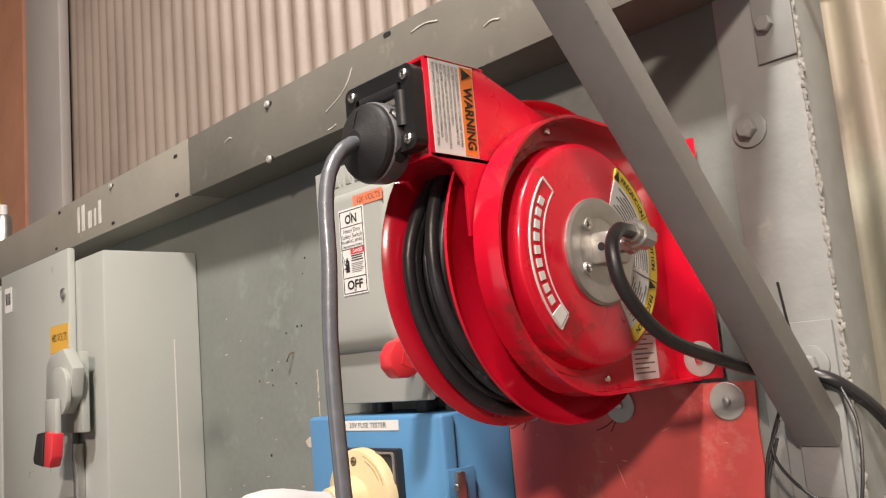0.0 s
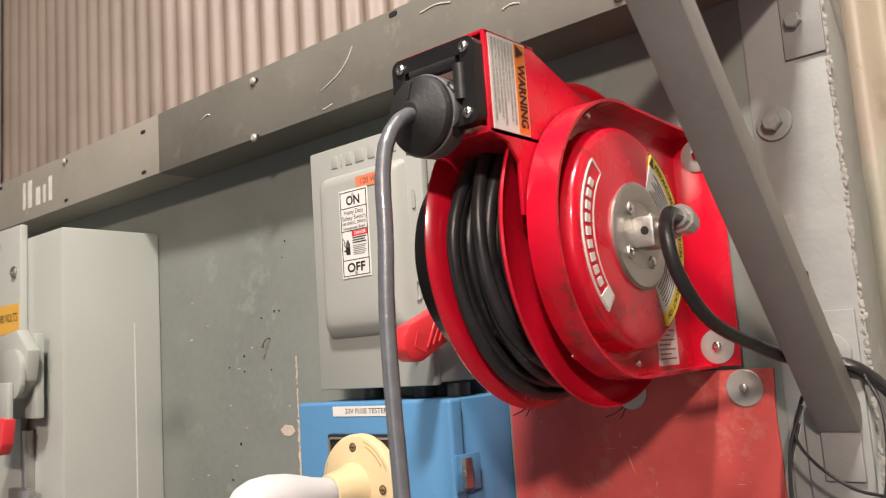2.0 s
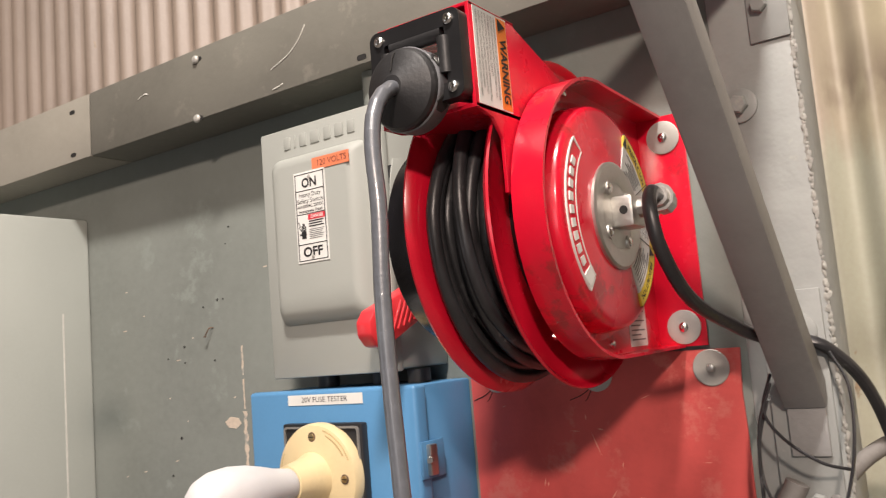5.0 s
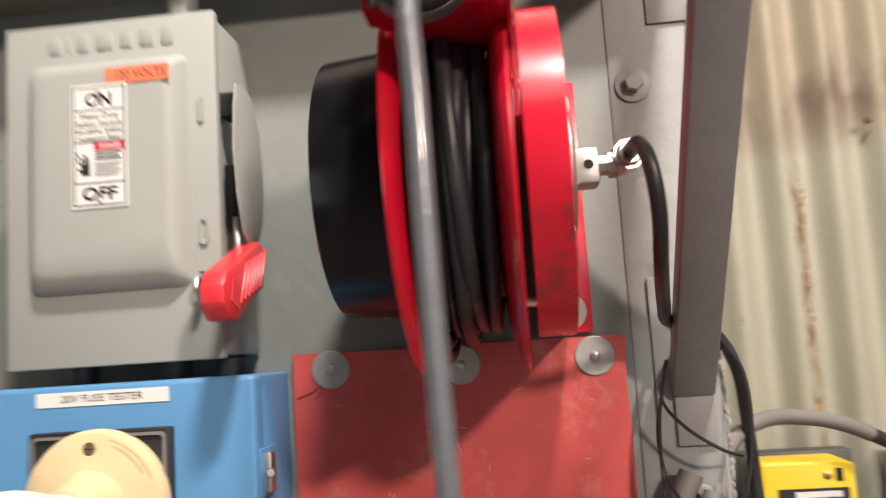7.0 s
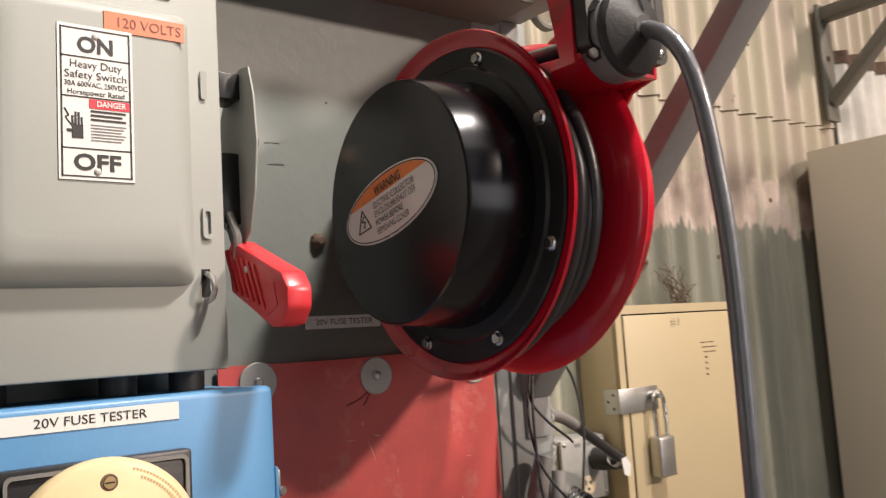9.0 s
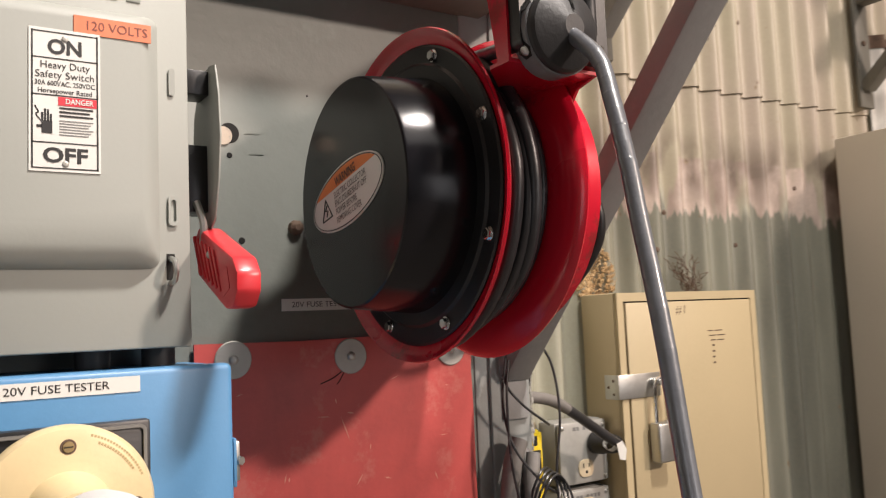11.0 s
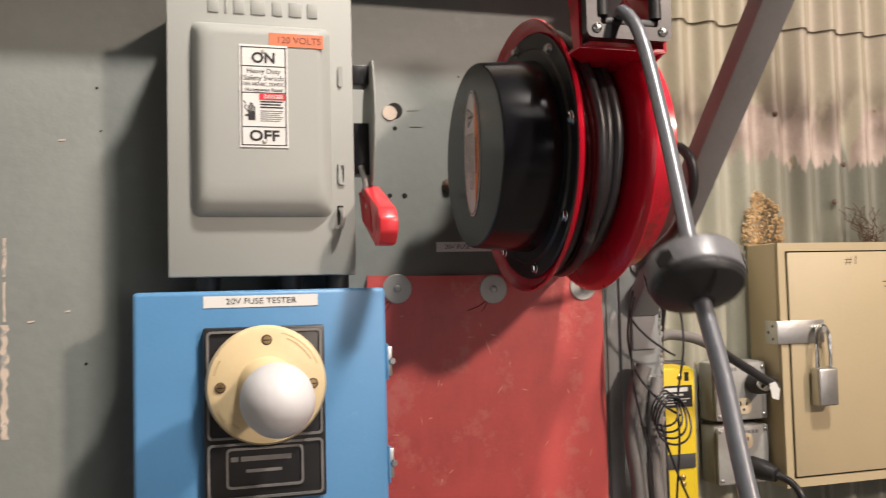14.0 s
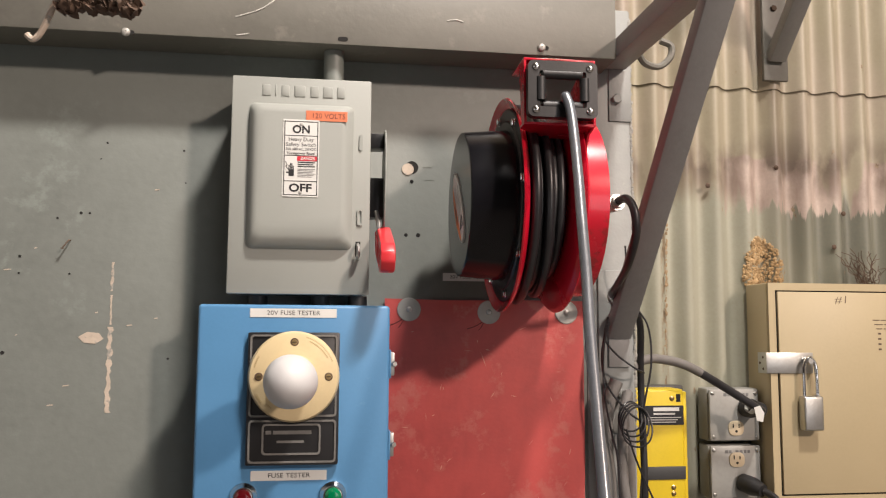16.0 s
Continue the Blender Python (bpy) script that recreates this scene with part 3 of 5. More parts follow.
# ---- column bolts ----
cb = thing("column_bolt", (-0.434, W, 1.838), "large painted hex bolt and washer on the column", "bolt", "column bolts")
part("washer", lathe([(0, 0), (0, 0.021), (0.003, 0.021), (0.004, 0.019), (0.004, 0)], (-0.434, W - 0.004, 1.838), (0, -1, 0), 32), COLUMN, cb)
part("hex_head", hexbolt((-0.434, W - 0.008, 1.838), (0, -1, 0), 0.0115, 0.011), COLUMN, cb)
copy_thing(cb, pose(-0.400, W - 0.006, 1.565))

# ---- shelf bracket with a diagonal strut ----
br = thing("shelf_bracket", (-0.40, W, 1.36), "grey painted steel shelf bracket with a diagonal strut", "bracket", "shelf brackets")
BX0, BX1 = -0.424, -0.378
part("wall_plate", box(-0.440, -0.372, W - 0.010, W - 0.0042, 1.30, 1.612, 0.002), COLUMN, br, "flaking grey wall plate")
strut = box(BX0, BX1, 0.0, 0.86, -0.030, 0.0, 0.003)
turned(Matrix.Translation((0, 0.902, 1.478)) @ Matrix.Rotation(radians(132.1), 4, "X"), strut)
bmesh.ops.recalc_face_normals(strut, faces=strut.faces[:])
part("strut", strut, STRUT, br)
s0, s1 = Vector((0, 0.902, 1.478)), Vector((0, -math.cos(radians(47.9)), math.sin(radians(47.9))))
part("worn_edge", chips((BX1 - 0.0005, s0.y, s0.z), (BX1 - 0.0005, s0.y + 0.8 * s1.y, s0.z + 0.8 * s1.z), 120, 0.0008, 0, 41), FLAKE, br, "chipped pale paint on the strut's edge", 60, "stuff")
part("arm", box(BX0, BX1, 0.28, W - 0.012, 2.012, 2.050, 0.003), STRUT, br)
part("upper_plate", box(-0.412, -0.366, W - 0.008, W - 0.0042, 1.908, 2.05, 0.0015), COLUMN, br, "painted fixing plate")
part("bolt", hexbolt((-0.397, W - 0.008, 1.952), (0, -1, 0), 0.010, 0.009), COLUMN, br)
part("foot", box(BX0 + 0.002, BX1 - 0.002, W - 0.0155, W - 0.0102, 1.425, 1.495, 0.002), STRUT, br)
hk = thing("pipe_hanger", (-0.29, 0.95, 2.05), "bent strap pipe hanger on the bracket", "hanger")
part("strap", tube([(-0.36, 0.90, 2.06), (-0.335, 0.92, 2.035), (-0.30, 0.93, 2.03), (-0.275, 0.93, 2.05), (-0.272, 0.93, 2.075), (-0.295, 0.93, 2.085)], 0.007, 8), BEAM, hk)
for px in (0.133, 1.15):
    far = thing("shelf_bracket", (px, 1.25, 2.11), "cream painted shelf bracket on the corrugated siding", "bracket", "shelf brackets")
    part("wall_plate", box(px - 0.03, px + 0.035, 1.236, 1.2485, 2.115, 2.46, 0.003), BEAM, far)
    st = box(px - 0.022, px + 0.022, 0, 0.62, -0.016, 0.016, 0.003)
    turned(Matrix.Translation((0, 1.235, 2.17)) @ Matrix.Rotation(radians(137), 4, "X"), st)
    bmesh.ops.recalc_face_normals(st, faces=st.faces[:])
    part("strut", st, STRUT if px < 0.5 else BEAM, far)
    part("arm", box(px - 0.022, px + 0.022, 0.70, 1.236, 2.41, 2.45, 0.003), BEAM, far)
    part("bolt", hexbolt((px, 1.236, 2.30), (0, -1, 0), 0.008, 0.006), GRIME, far)

# ---- far end of the panel ----
structure("post", box(-3.86, -3.44, 1.190, 1.234, 0, 7.38, 0.008), POST, "tall grey painted post", "post")
structure("plywood_lining", box(-4.98, -3.862, 1.180, 1.230, 0, 7.38), WOOD, "reddish plywood lining", "wall lining")
can = thing("spray_can", (-3.10, 0.875, 2.13), "grey spray can on the ledge", "can")
part("body", lathe([(0, 0), (0, 0.028), (0.10, 0.028), (0.115, 0.02), (0.115, 0)], (-3.10, 0.875, 2.13), (0, 0, 1), 20), ZINC, can)
part("cap", lathe([(0.115, 0), (0.115, 0.016), (0.15, 0.014), (0.15, 0)], (-3.10, 0.875, 2.13), (0, 0, 1), 16), WHITE, can)
gun = thing("caulking_tube", (-3.2, 0.88, 2.13), "white and yellow caulking tube on the ledge", "tube")
part("tube", rod((-3.2, 0.88, 2.13), (-3.19, 0.88, 2.30), 0.025, 18), WHITE, gun)
part("nozzle", rod((-3.19, 0.88, 2.30), (-3.185, 0.88, 2.42), 0.014, 12, None, 0.004), YELLOW, gun)


# ---- safety switch ----
def safety_switch():
    x0, x1, z0, z1 = -1.128, -0.889, 1.552, 1.929
    sw = thing("safety_switch", (-1.01, W, z0), "grey enamelled heavy duty safety switch with red handle, on the panel", "safety switch")
    part("body", box(x0 + 0.004, x1 - 0.004, 0.806, W - 0.0005, z0 + 0.003, z1 - 0.003, 0.004), SWITCH, sw)
    part("cover", box(x0, x1, 0.792, 0.8055, z0, z1, 0.0025), SWITCH, sw)
    ex0, ex1, ez0, ez1 = -1.098, -0.919, 1.629, 1.882
    b = bmesh.new()
    rings = []
    for y, l, r, t, bo, rad in ((0.7925, 0, 0, 0, 0, 0.010), (0.785, 0.003, 0.004, 0.003, 0.003, 0.011), (0.776, 0.008, 0.010, 0.007, 0.010, 0.014), (0.7715, 0.013, 0.016, 0.013, 0.022, 0.016), (0.7700, 0.019, 0.022, 0.020, 0.040, 0.018)):
        rings.append([b.verts.new((p[0], y, p[1])) for p in rounded(ex0 + l, ex1 - r, ez0 + bo, ez1 - t, rad)])
    for p, q in zip(rings, rings[1:]):
        for k in range(len(p)):
            b.faces.new((p[k], p[(k + 1) % len(p)], q[(k + 1) % len(p)], q[k]))
    b.faces.new(rings[-1])
    bmesh.ops.recalc_face_normals(b, faces=b.faces[:])
    part("raised_panel", b, SWITCH, sw, "pressed raised panel of the cover", 60)
    for k, w in enumerate((0.018, 0.007, 0.018, 0.023, 0.018, 0.021, 0.018)):
        x = -1.079 + (0, 0.0215, 0.0325, 0.0545, 0.082, 0.1035, 0.128)[k]
        part("pressed_mark", box(x + 0.002, x + w - 0.002, 0.7904, 0.793, 1.895, 1.915, 0.0014), SWITCH, sw)
    for nm, zz, inner in (("on_mark", 1.818, 0), ("off_mark", 1.687, 1)):
        o = rounded(-0.911, -0.901, zz - 0.015, zz + 0.015, 0.004)
        i = rounded(-0.9085, -0.9035, zz - 0.011, zz + 0.011, 0.0024)
        part(nm, ring_plate(o, i, "y", 0.789, 0.793) if inner else prism(rounded(-0.909, -0.903, zz - 0.014, zz + 0.014, 0.003), "y", 0.7895, 0.793), SWITCH, sw)
    part("latch_slot", box(-0.913, -0.905, 0.7915, 0.793, 1.618, 1.644), HOLE, sw)
    part("latch_loop", tube([(-0.909, 0.793, 1.640), (-0.909, 0.778, 1.636), (-0.909, 0.772, 1.626), (-0.909, 0.778, 1.617), (-0.909, 0.792, 1.615)], 0.0028, 8), ZINC, sw)
    y = 0.7697
    lab = part("rating_label", box(-1.039, -0.978, y - 0.0008, y + 0.002, 1.716, 1.849), WHITE, sw, "white on and off rating label")
    c = -1.0085
    y -= 0.0008
    R, U = (1, 0, 0), (0, 0, 1)
    edge = bmesh.new()
    for a in ((-1.037, 1.7185, 0.0015, 0.128), (-0.9815, 1.7185, 0.0015, 0.128)):
        box(a[0], a[0] + a[2], y - 0.0003, y, a[1], a[1] + a[3], 0, edge)
    for zz in (1.7185, 1.742, 1.786, 1.8205, 1.845):
        box(-1.037, -0.980, y - 0.0003, y, zz, zz + 0.0012, 0, edge)
    part("label_border", edge, INK, lab)
    letters("ON", 0.019, (c, y, 1.8315), R, U, INK, lab, 0.03, 0.029)
    letters("OFF", 0.019, (c, y, 1.7305), R, U, INK, lab, 0.03, 0.038)
    letters("Heavy Duty", 0.0095, (c, y, 1.8145), R, U, INK, lab, 0.0, 0.042)
    letters("Safety Switch", 0.0095, (c, y, 1.8055), R, U, INK, lab, 0.0, 0.050)
    letters("30A 600VAC, 250VDC", 0.0065, (c, y, 1.7975), R, U, INK, lab, 0.01, 0.051)
    letters("Horsepower Rated", 0.0065, (c, y, 1.7905), R, U, INK, lab, 0.01, 0.046)
    part("danger_strip", box(-1.0145, -0.9815, y - 0.0004, y, 1.7775, 1.7855), REDLABEL, lab)
    letters("DANGER", 0.007, (-0.9965, y - 0.0004, 1.7815), R, U, WHITE, lab, 0.02, 0.024)
    bars([(0.0, -0.0036 * k, 0.029 - 0.003 * (k % 2), 0.0018) for k in range(3)], (-1.0135, y, 1.7742), R, U, INK, lab)
    bars([(0.0, -0.0026 * k, 0.029 - 0.002 * (k % 3), 0.0009) for k in range(6)], (-1.0135, y, 1.7628), R, U, GREYINK, lab)
    mark = box(-1.0285, -1.0195, y - 0.0004, y, 1.751, 1.7625)
    for k, top in enumerate((1.770, 1.7735, 1.773, 1.769)):
        box(-1.0287 + 0.0024 * k, -1.0270 + 0.0024 * k, y - 0.0004, y, 1.762, top, 0, mark)
    box(-1.0325, -1.0280, y - 0.0004, y, 1.756, 1.7585, 0, mark)
    tube([(-1.034, y, 1.776), (-1.031, y, 1.770), (-1.033, y, 1.768), (-1.027, y, 1.760)], 0.0007, 5, mark)
    part("hazard_symbol", mark, INK, lab)
    for zz in (1.8405, 1.7235):
        part("rivet", panhead((c, y, zz), (0, -1, 0), 0.0030, 0.0012), WASHER, lab)
    tp = part("voltage_tape", box(-1.001, -0.931, 0.7690, 0.7705, 1.848, 1.8655), TAPE, sw, "faded orange voltage tape")
    letters("120 VOLTS", 0.0125, (-0.963, 0.7690, 1.8565), R, U, TAPEINK, tp, 0.0, 0.055)
    # operating mechanism on the right-hand side
    out = [(0.782, 1.840), (0.80, 1.843), (0.83, 1.838), (0.855, 1.80), (0.862, 1.75), (0.855, 1.70), (0.835, 1.672), (0.812, 1.667), (0.79, 1.681), (0.776, 1.72), (0.769, 1.764), (0.773, 1.81)]
    part("guard_plate", prism(out, "x", -0.8645, -0.8625, 0.0005), SWITCH, sw, "thin curved guard plate")
    part("guard_bracket", box(-0.889, -0.8645, 0.802, 0.835, 1.812, 1.838, 0.001), BLACKPAINT, sw)
    part("guard_bracket", box(-0.889, -0.8645, 0.81, 0.85, 1.69, 1.76, 0.001), BLACKPAINT, sw)
    part("pivot_link", tube([(-0.877, 0.81, 1.70), (-0.873, 0.80, 1.675), (-0.873, 0.806, 1.650)], 0.004, 8), ZINC, sw)
    h = [(0.822, 1.664), (0.81, 1.674), (0.732, 1.643), (0.708, 1.634), (0.696, 1.619), (0.697, 1.601), (0.710, 1.587), (0.730, 1.586), (0.756, 1.598), (0.815, 1.624)]
    hd = part("handle", prism(h, "x", -0.876, -0.851, 0.004), HANDLE, sw, "ribbed red plastic handle")
    rb = bmesh.new()
    for k in range(6):
        yy = 0.750 + 0.0120 * k
        g = box(-0.878, -0.849, yy - 0.0022, yy + 0.0022, -0.024, 0.024, 0.0012)
        turned(Matrix.Translation((0, 0, 1.616 + 0.33 * (yy - 0.725))) @ Matrix.Translation((0, yy, 0)) @ Matrix.Rotation(radians(-28), 4, "X") @ Matrix.Translation((0, -yy, 0)), g)
        merge(rb, g)
    part("grip_ribs", rb, HANDLE, hd)
    part("grip_recess", prism([(0.735, 1.597), (0.714, 1.605), (0.721, 1.626), (0.747, 1.617)], "x", -0.8766, -0.8504), HANDLE, hd)
    part("screw", panhead((-0.876, 0.776, 1.642), (-1, 0, 0), 0.004, 0.002), ZINC, hd)
    return sw


safety_switch()
cd = thing("conduit_stub", (-0.955, 0.87, 1.929), "grey conduit stub between switch and ledge", "conduit")
part("pipe", rod((-0.955, 0.87, 1.932), (-0.955, 0.87, 2.004), 0.0185, 24), PANEL, cd)
part("locknut", lathe([(0, 0), (0, 0.026), (0.012, 0.026), (0.012, 0)], (-0.955, 0.87, 1.929), (0, 0, 1), 8), ZINC, cd)
nip = thing("conduit_nipple", (-0.99, 0.86, 1.53), "short dark conduit nipples between switch and blue box", "conduit")
for nx in (-1.08, -0.97, -0.905):
    part("nipple", rod((nx, 0.86, 1.5335), (nx, 0.86, 1.5525), 0.017, 18), DARKGREY, nip)


# ---- blue fuse tester box ----
def fuse_tester():
    x0, x1, z0, z1 = -1.170, -0.853, 0.98, 1.534
    ft = thing("fuse_tester_box", (-1.01, W, z0), "blue enamelled fuse tester box with a test bulb, on the panel", "electrical box")
    part("body", box(x0 + 0.012, x1 - 0.006, 0.805, W - 0.0005, z0 + 0.008, z1 - 0.001, 0.004), BLUE, ft)
    part("door", box(x0, x1, 0.778, 0.8045, z0, z1, 0.006, None, 3), BLUE, ft)
    R, U = (1, 0, 0), (0, 0, 1)
    for s, lx0, lx1, lz0, lz1, w in (("20V FUSE TESTER", -1.086, -0.943, 1.5128, 1.5275, 0.088), ("FUSE TESTER", -1.078, -0.955, 1.246, 1.262, 0.068)):
        lb = part("tape_label", box(lx0, lx1, 0.7772, 0.7785, lz0, lz1), WHITE, ft, "white printed tape label")
        letters(s, 0.0105, ((lx0 + lx1) / 2, 0.7772, (lz0 + lz1) / 2), R, U, INK, lb, 0.0, w)
    pl = part("socket_plate", box(-1.087, -0.937, 0.764, 0.7778, 1.272, 1.488, 0.003), PLATE, ft, "black moulded socket plate")
    for a in ((-1.083, -0.941, 1.350, 1.484), (-1.083, -0.941, 1.276, 1.345), (-1.061, -0.966, 1.289, 1.339)):
        part("raised_rim", ring_plate(rounded(*a[:2], a[2], a[3], 0.006), rounded(a[0] + 0.003, a[1] - 0.003, a[2] + 0.003, a[3] - 0.003, 0.004), "y", 0.7615, 0.7645), PLATERIM, pl)
    bars([(0, 0.022, 0.062, 0.006), (-0.012, 0.022, 0.009, 0.006), (0.006, 0.008, 0.044, 0.004)], (-1.043, 0.764, 1.300), R, U, PLATERIM, pl, "maker_mark")
    cx, cz = -1.011, 1.416
    part("lampholder", lathe([(0.0, 0), (0.0, 0.074), (0.010, 0.074), (0.015, 0.071), (0.018, 0.062), (0.020, 0.045), (0.022, 0.036), (0.040, 0.030), (0.066, 0.0255), (0.068, 0.0245), (0.068, 0)], (cx, 0.7635, cz), (0, -1, 0), 64), CREAM, ft, "cream lampholder disc", 40)
    for dx, dz in ((-0.056, 0), (0.056, 0), (0, 0.056)):
        # the shade of each recessed screw hole, drawn as a dark disc
        part("screw_well", lathe([(0, 0), (0, 0.0068), (0.0008, 0.0066), (0.0008, 0)], (cx + dx, 0.7448, cz + dz), (0, -1, 0), 18), GRIME, ft)
        sc_ = part("screw", lathe([(0, 0), (0, 0.0050), (0.0010, 0.0046), (0.0012, 0)], (cx + dx, 0.7440, cz + dz), (0, -1, 0), 14), BRASS, ft)
        part("screw_slot", box(cx + dx - 0.0038, cx + dx + 0.0038, 0.7424, 0.7429, cz + dz - 0.0006, cz + dz + 0.0006), HOLE, sc_)
    print_bm = bmesh.new()
    for r, a0, a1 in ((0.0655, 22, 74), (0.0610, 30, 66), (0.0640, 150, 166), (0.0640, 205, 218), (0.0600, 226, 234)):
        a = a0
        while a < a1:
            p = [(cx + q * math.cos(radians(a + d)), cz + q * math.sin(radians(a + d))) for q, d in ((r, 0), (r, 1.6), (r + 0.0022, 1.6), (r + 0.0022, 0))]
            prism(p, "y", 0.7445 + 0.35 * (r - 0.0595), 0.748, 0, print_bm)
            a += 2.5
    part("moulded_print", print_bm, mat("moulded_cream_mark", (0.46, 0.35, 0.18), 0.5), ft, "faint moulded print round the disc", 30, "stuff")
    part("bulb", lathe([(0.055, 0), (0.055, 0.020), (0.075, 0.0225), (0.095, 0.026), (0.115, 0.0315), (0.140, 0.0370), (0.165, 0.0395), (0.190, 0.0375), (0.208, 0.031), (0.220, 0.021), (0.2255, 0.010), (0.227, 0)], (cx, 0.7635, cz), (0, -1, 0.0), 48), BULB, ft, "frosted white test bulb", 80)
    for zz in (1.435, 1.300):
        lt = part("latch", box(x1 - 0.001, x1 + 0.010, 0.790, 0.806, zz - 0.020, zz + 0.020, 0.002), ZINC, ft, "zinc door clamp")
        part("clamp_screw", hexbolt((x1 + 0.008, 0.793, zz), (0.3, -1, 0), 0.005, 0.007), ZINC, lt)
        part("clamp_strap", box(x1 - 0.0005, x1 + 0.003, 0.780, 0.83, zz - 0.024, zz + 0.024, 0.001), BLUE, lt)
    for px, m, nm in ((-1.088, REDLENS, "red"), (-0.944, GREENLENS, "green")):
        pil = part("pilot_light", lathe([(0, 0), (0, 0.022), (0.006, 0.022), (0.012, 0.017), (0.014, 0.016), (0.014, 0)], (px, 0.778, 1.222), (0, -1, 0), 28), CHROME, ft, nm + " pilot light with chrome bezel")
        part("lens", lathe([(0.013, 0.0145), (0.020, 0.0135), (0.025, 0.009), (0.027, 0)], (px, 0.778, 1.222), (0, -1, 0), 24), m, pil)
    return ft


fuse_tester()

# ---- red backing board ----
rb = thing("backing_board", (-0.66, W, 0.9), "scuffed dark red fibre board screwed to the panel", "board")
rnd = random.Random(12)
outl = [(-0.852, 0.85), (-0.470, 0.85)] + [(-0.470 + rnd.uniform(-0.0015, 0.001), 0.85 + 0.7 * k / 14) for k in range(1, 14)] + [(-0.468, 1.551), (-0.60, 1.5515), (-0.72, 1.550), (-0.852, 1.552)]
part("board", prism(outl, "y", W - 0.008, W - 0.0045, 0), BOARD, rb)
rnd = random.Random(52)
scuff = bmesh.new()
for k in range(46):
    x, z, a, l = rnd.uniform(-0.84, -0.48), rnd.uniform(0.95, 1.50), rnd.uniform(-0.5, 2.2), rnd.uniform(0.002, 0.009) * (2.2 if k % 9 == 0 else 1)
    dx, dz, w = l * math.cos(a), l * math.sin(a), rnd.uniform(0.0003, 0.0011)
    prism([(x - dx, z - dz), (x + w * math.sin(a), z - w * math.cos(a)), (x + dx, z + dz), (x - w * math.sin(a), z + w * math.cos(a))], "y", W - 0.0083, W - 0.0078, 0, scuff)
part("scuff_marks", scuff, mat("pale_red_scuff", (0.60, 0.26, 0.20), 0.6, 0, 0.2, 40, 120, 0.1), rb, "pale scuffs on the board", 30, "stuff")
for wx, wz in ((-0.807, 1.532), (-0.655, 1.528)):
    part("crack", tube([(wx - 0.012, W - 0.0082, wz - 0.018), (wx - 0.025, W - 0.0082, wz - 0.026), (wx - 0.042, W - 0.0082, wz - 0.032)], 0.0007, 5), HOLE, rb, "hairline crack")
    part("crack", tube([(wx - 0.010, W - 0.0082, wz - 0.020), (wx - 0.016, W - 0.0082, wz - 0.030), (wx - 0.020, W - 0.0082, wz - 0.034)], 0.0006, 5), HOLE, rb, "hairline crack")
for wx, wz in ((-0.807, 1.532), (-0.655, 1.528), (-0.504, 1.529)):
    fw = thing("fender_washer", (wx, W - 0.008, wz), "dull grey fender washer with a screw on the red board", "washer", "fender washers")
    part("washer", lathe([(0, 0), (0, 0.022), (0.0012, 0.0222), (0.002, 0.021), (0.0014, 0.008), (0.0014, 0)], (wx, W - 0.0085, wz), (0, -1, 0), 36), WASHER, fw)
    part("screw", panhead((wx, W - 0.0098, wz), (0, -1, 0), 0.0055, 0.005), ZINC, fw)

# ---- cord reel ----
CY, CZ = 0.726, 1.703  # axis of the reel, which runs along x
C = (CY, CZ)


def u_outline(r, zt, zb, yw, n=28):
    """round towards the room, straight back to the wall"""
    pts = [(yw, zt)]
    for k in range(n + 1):
        a = radians(82 + (270 - 82) * k / n)
        pts.append((CY + r * math.cos(a), CZ + r * math.sin(a)))
    pts.append((yw, zb))
    return pts


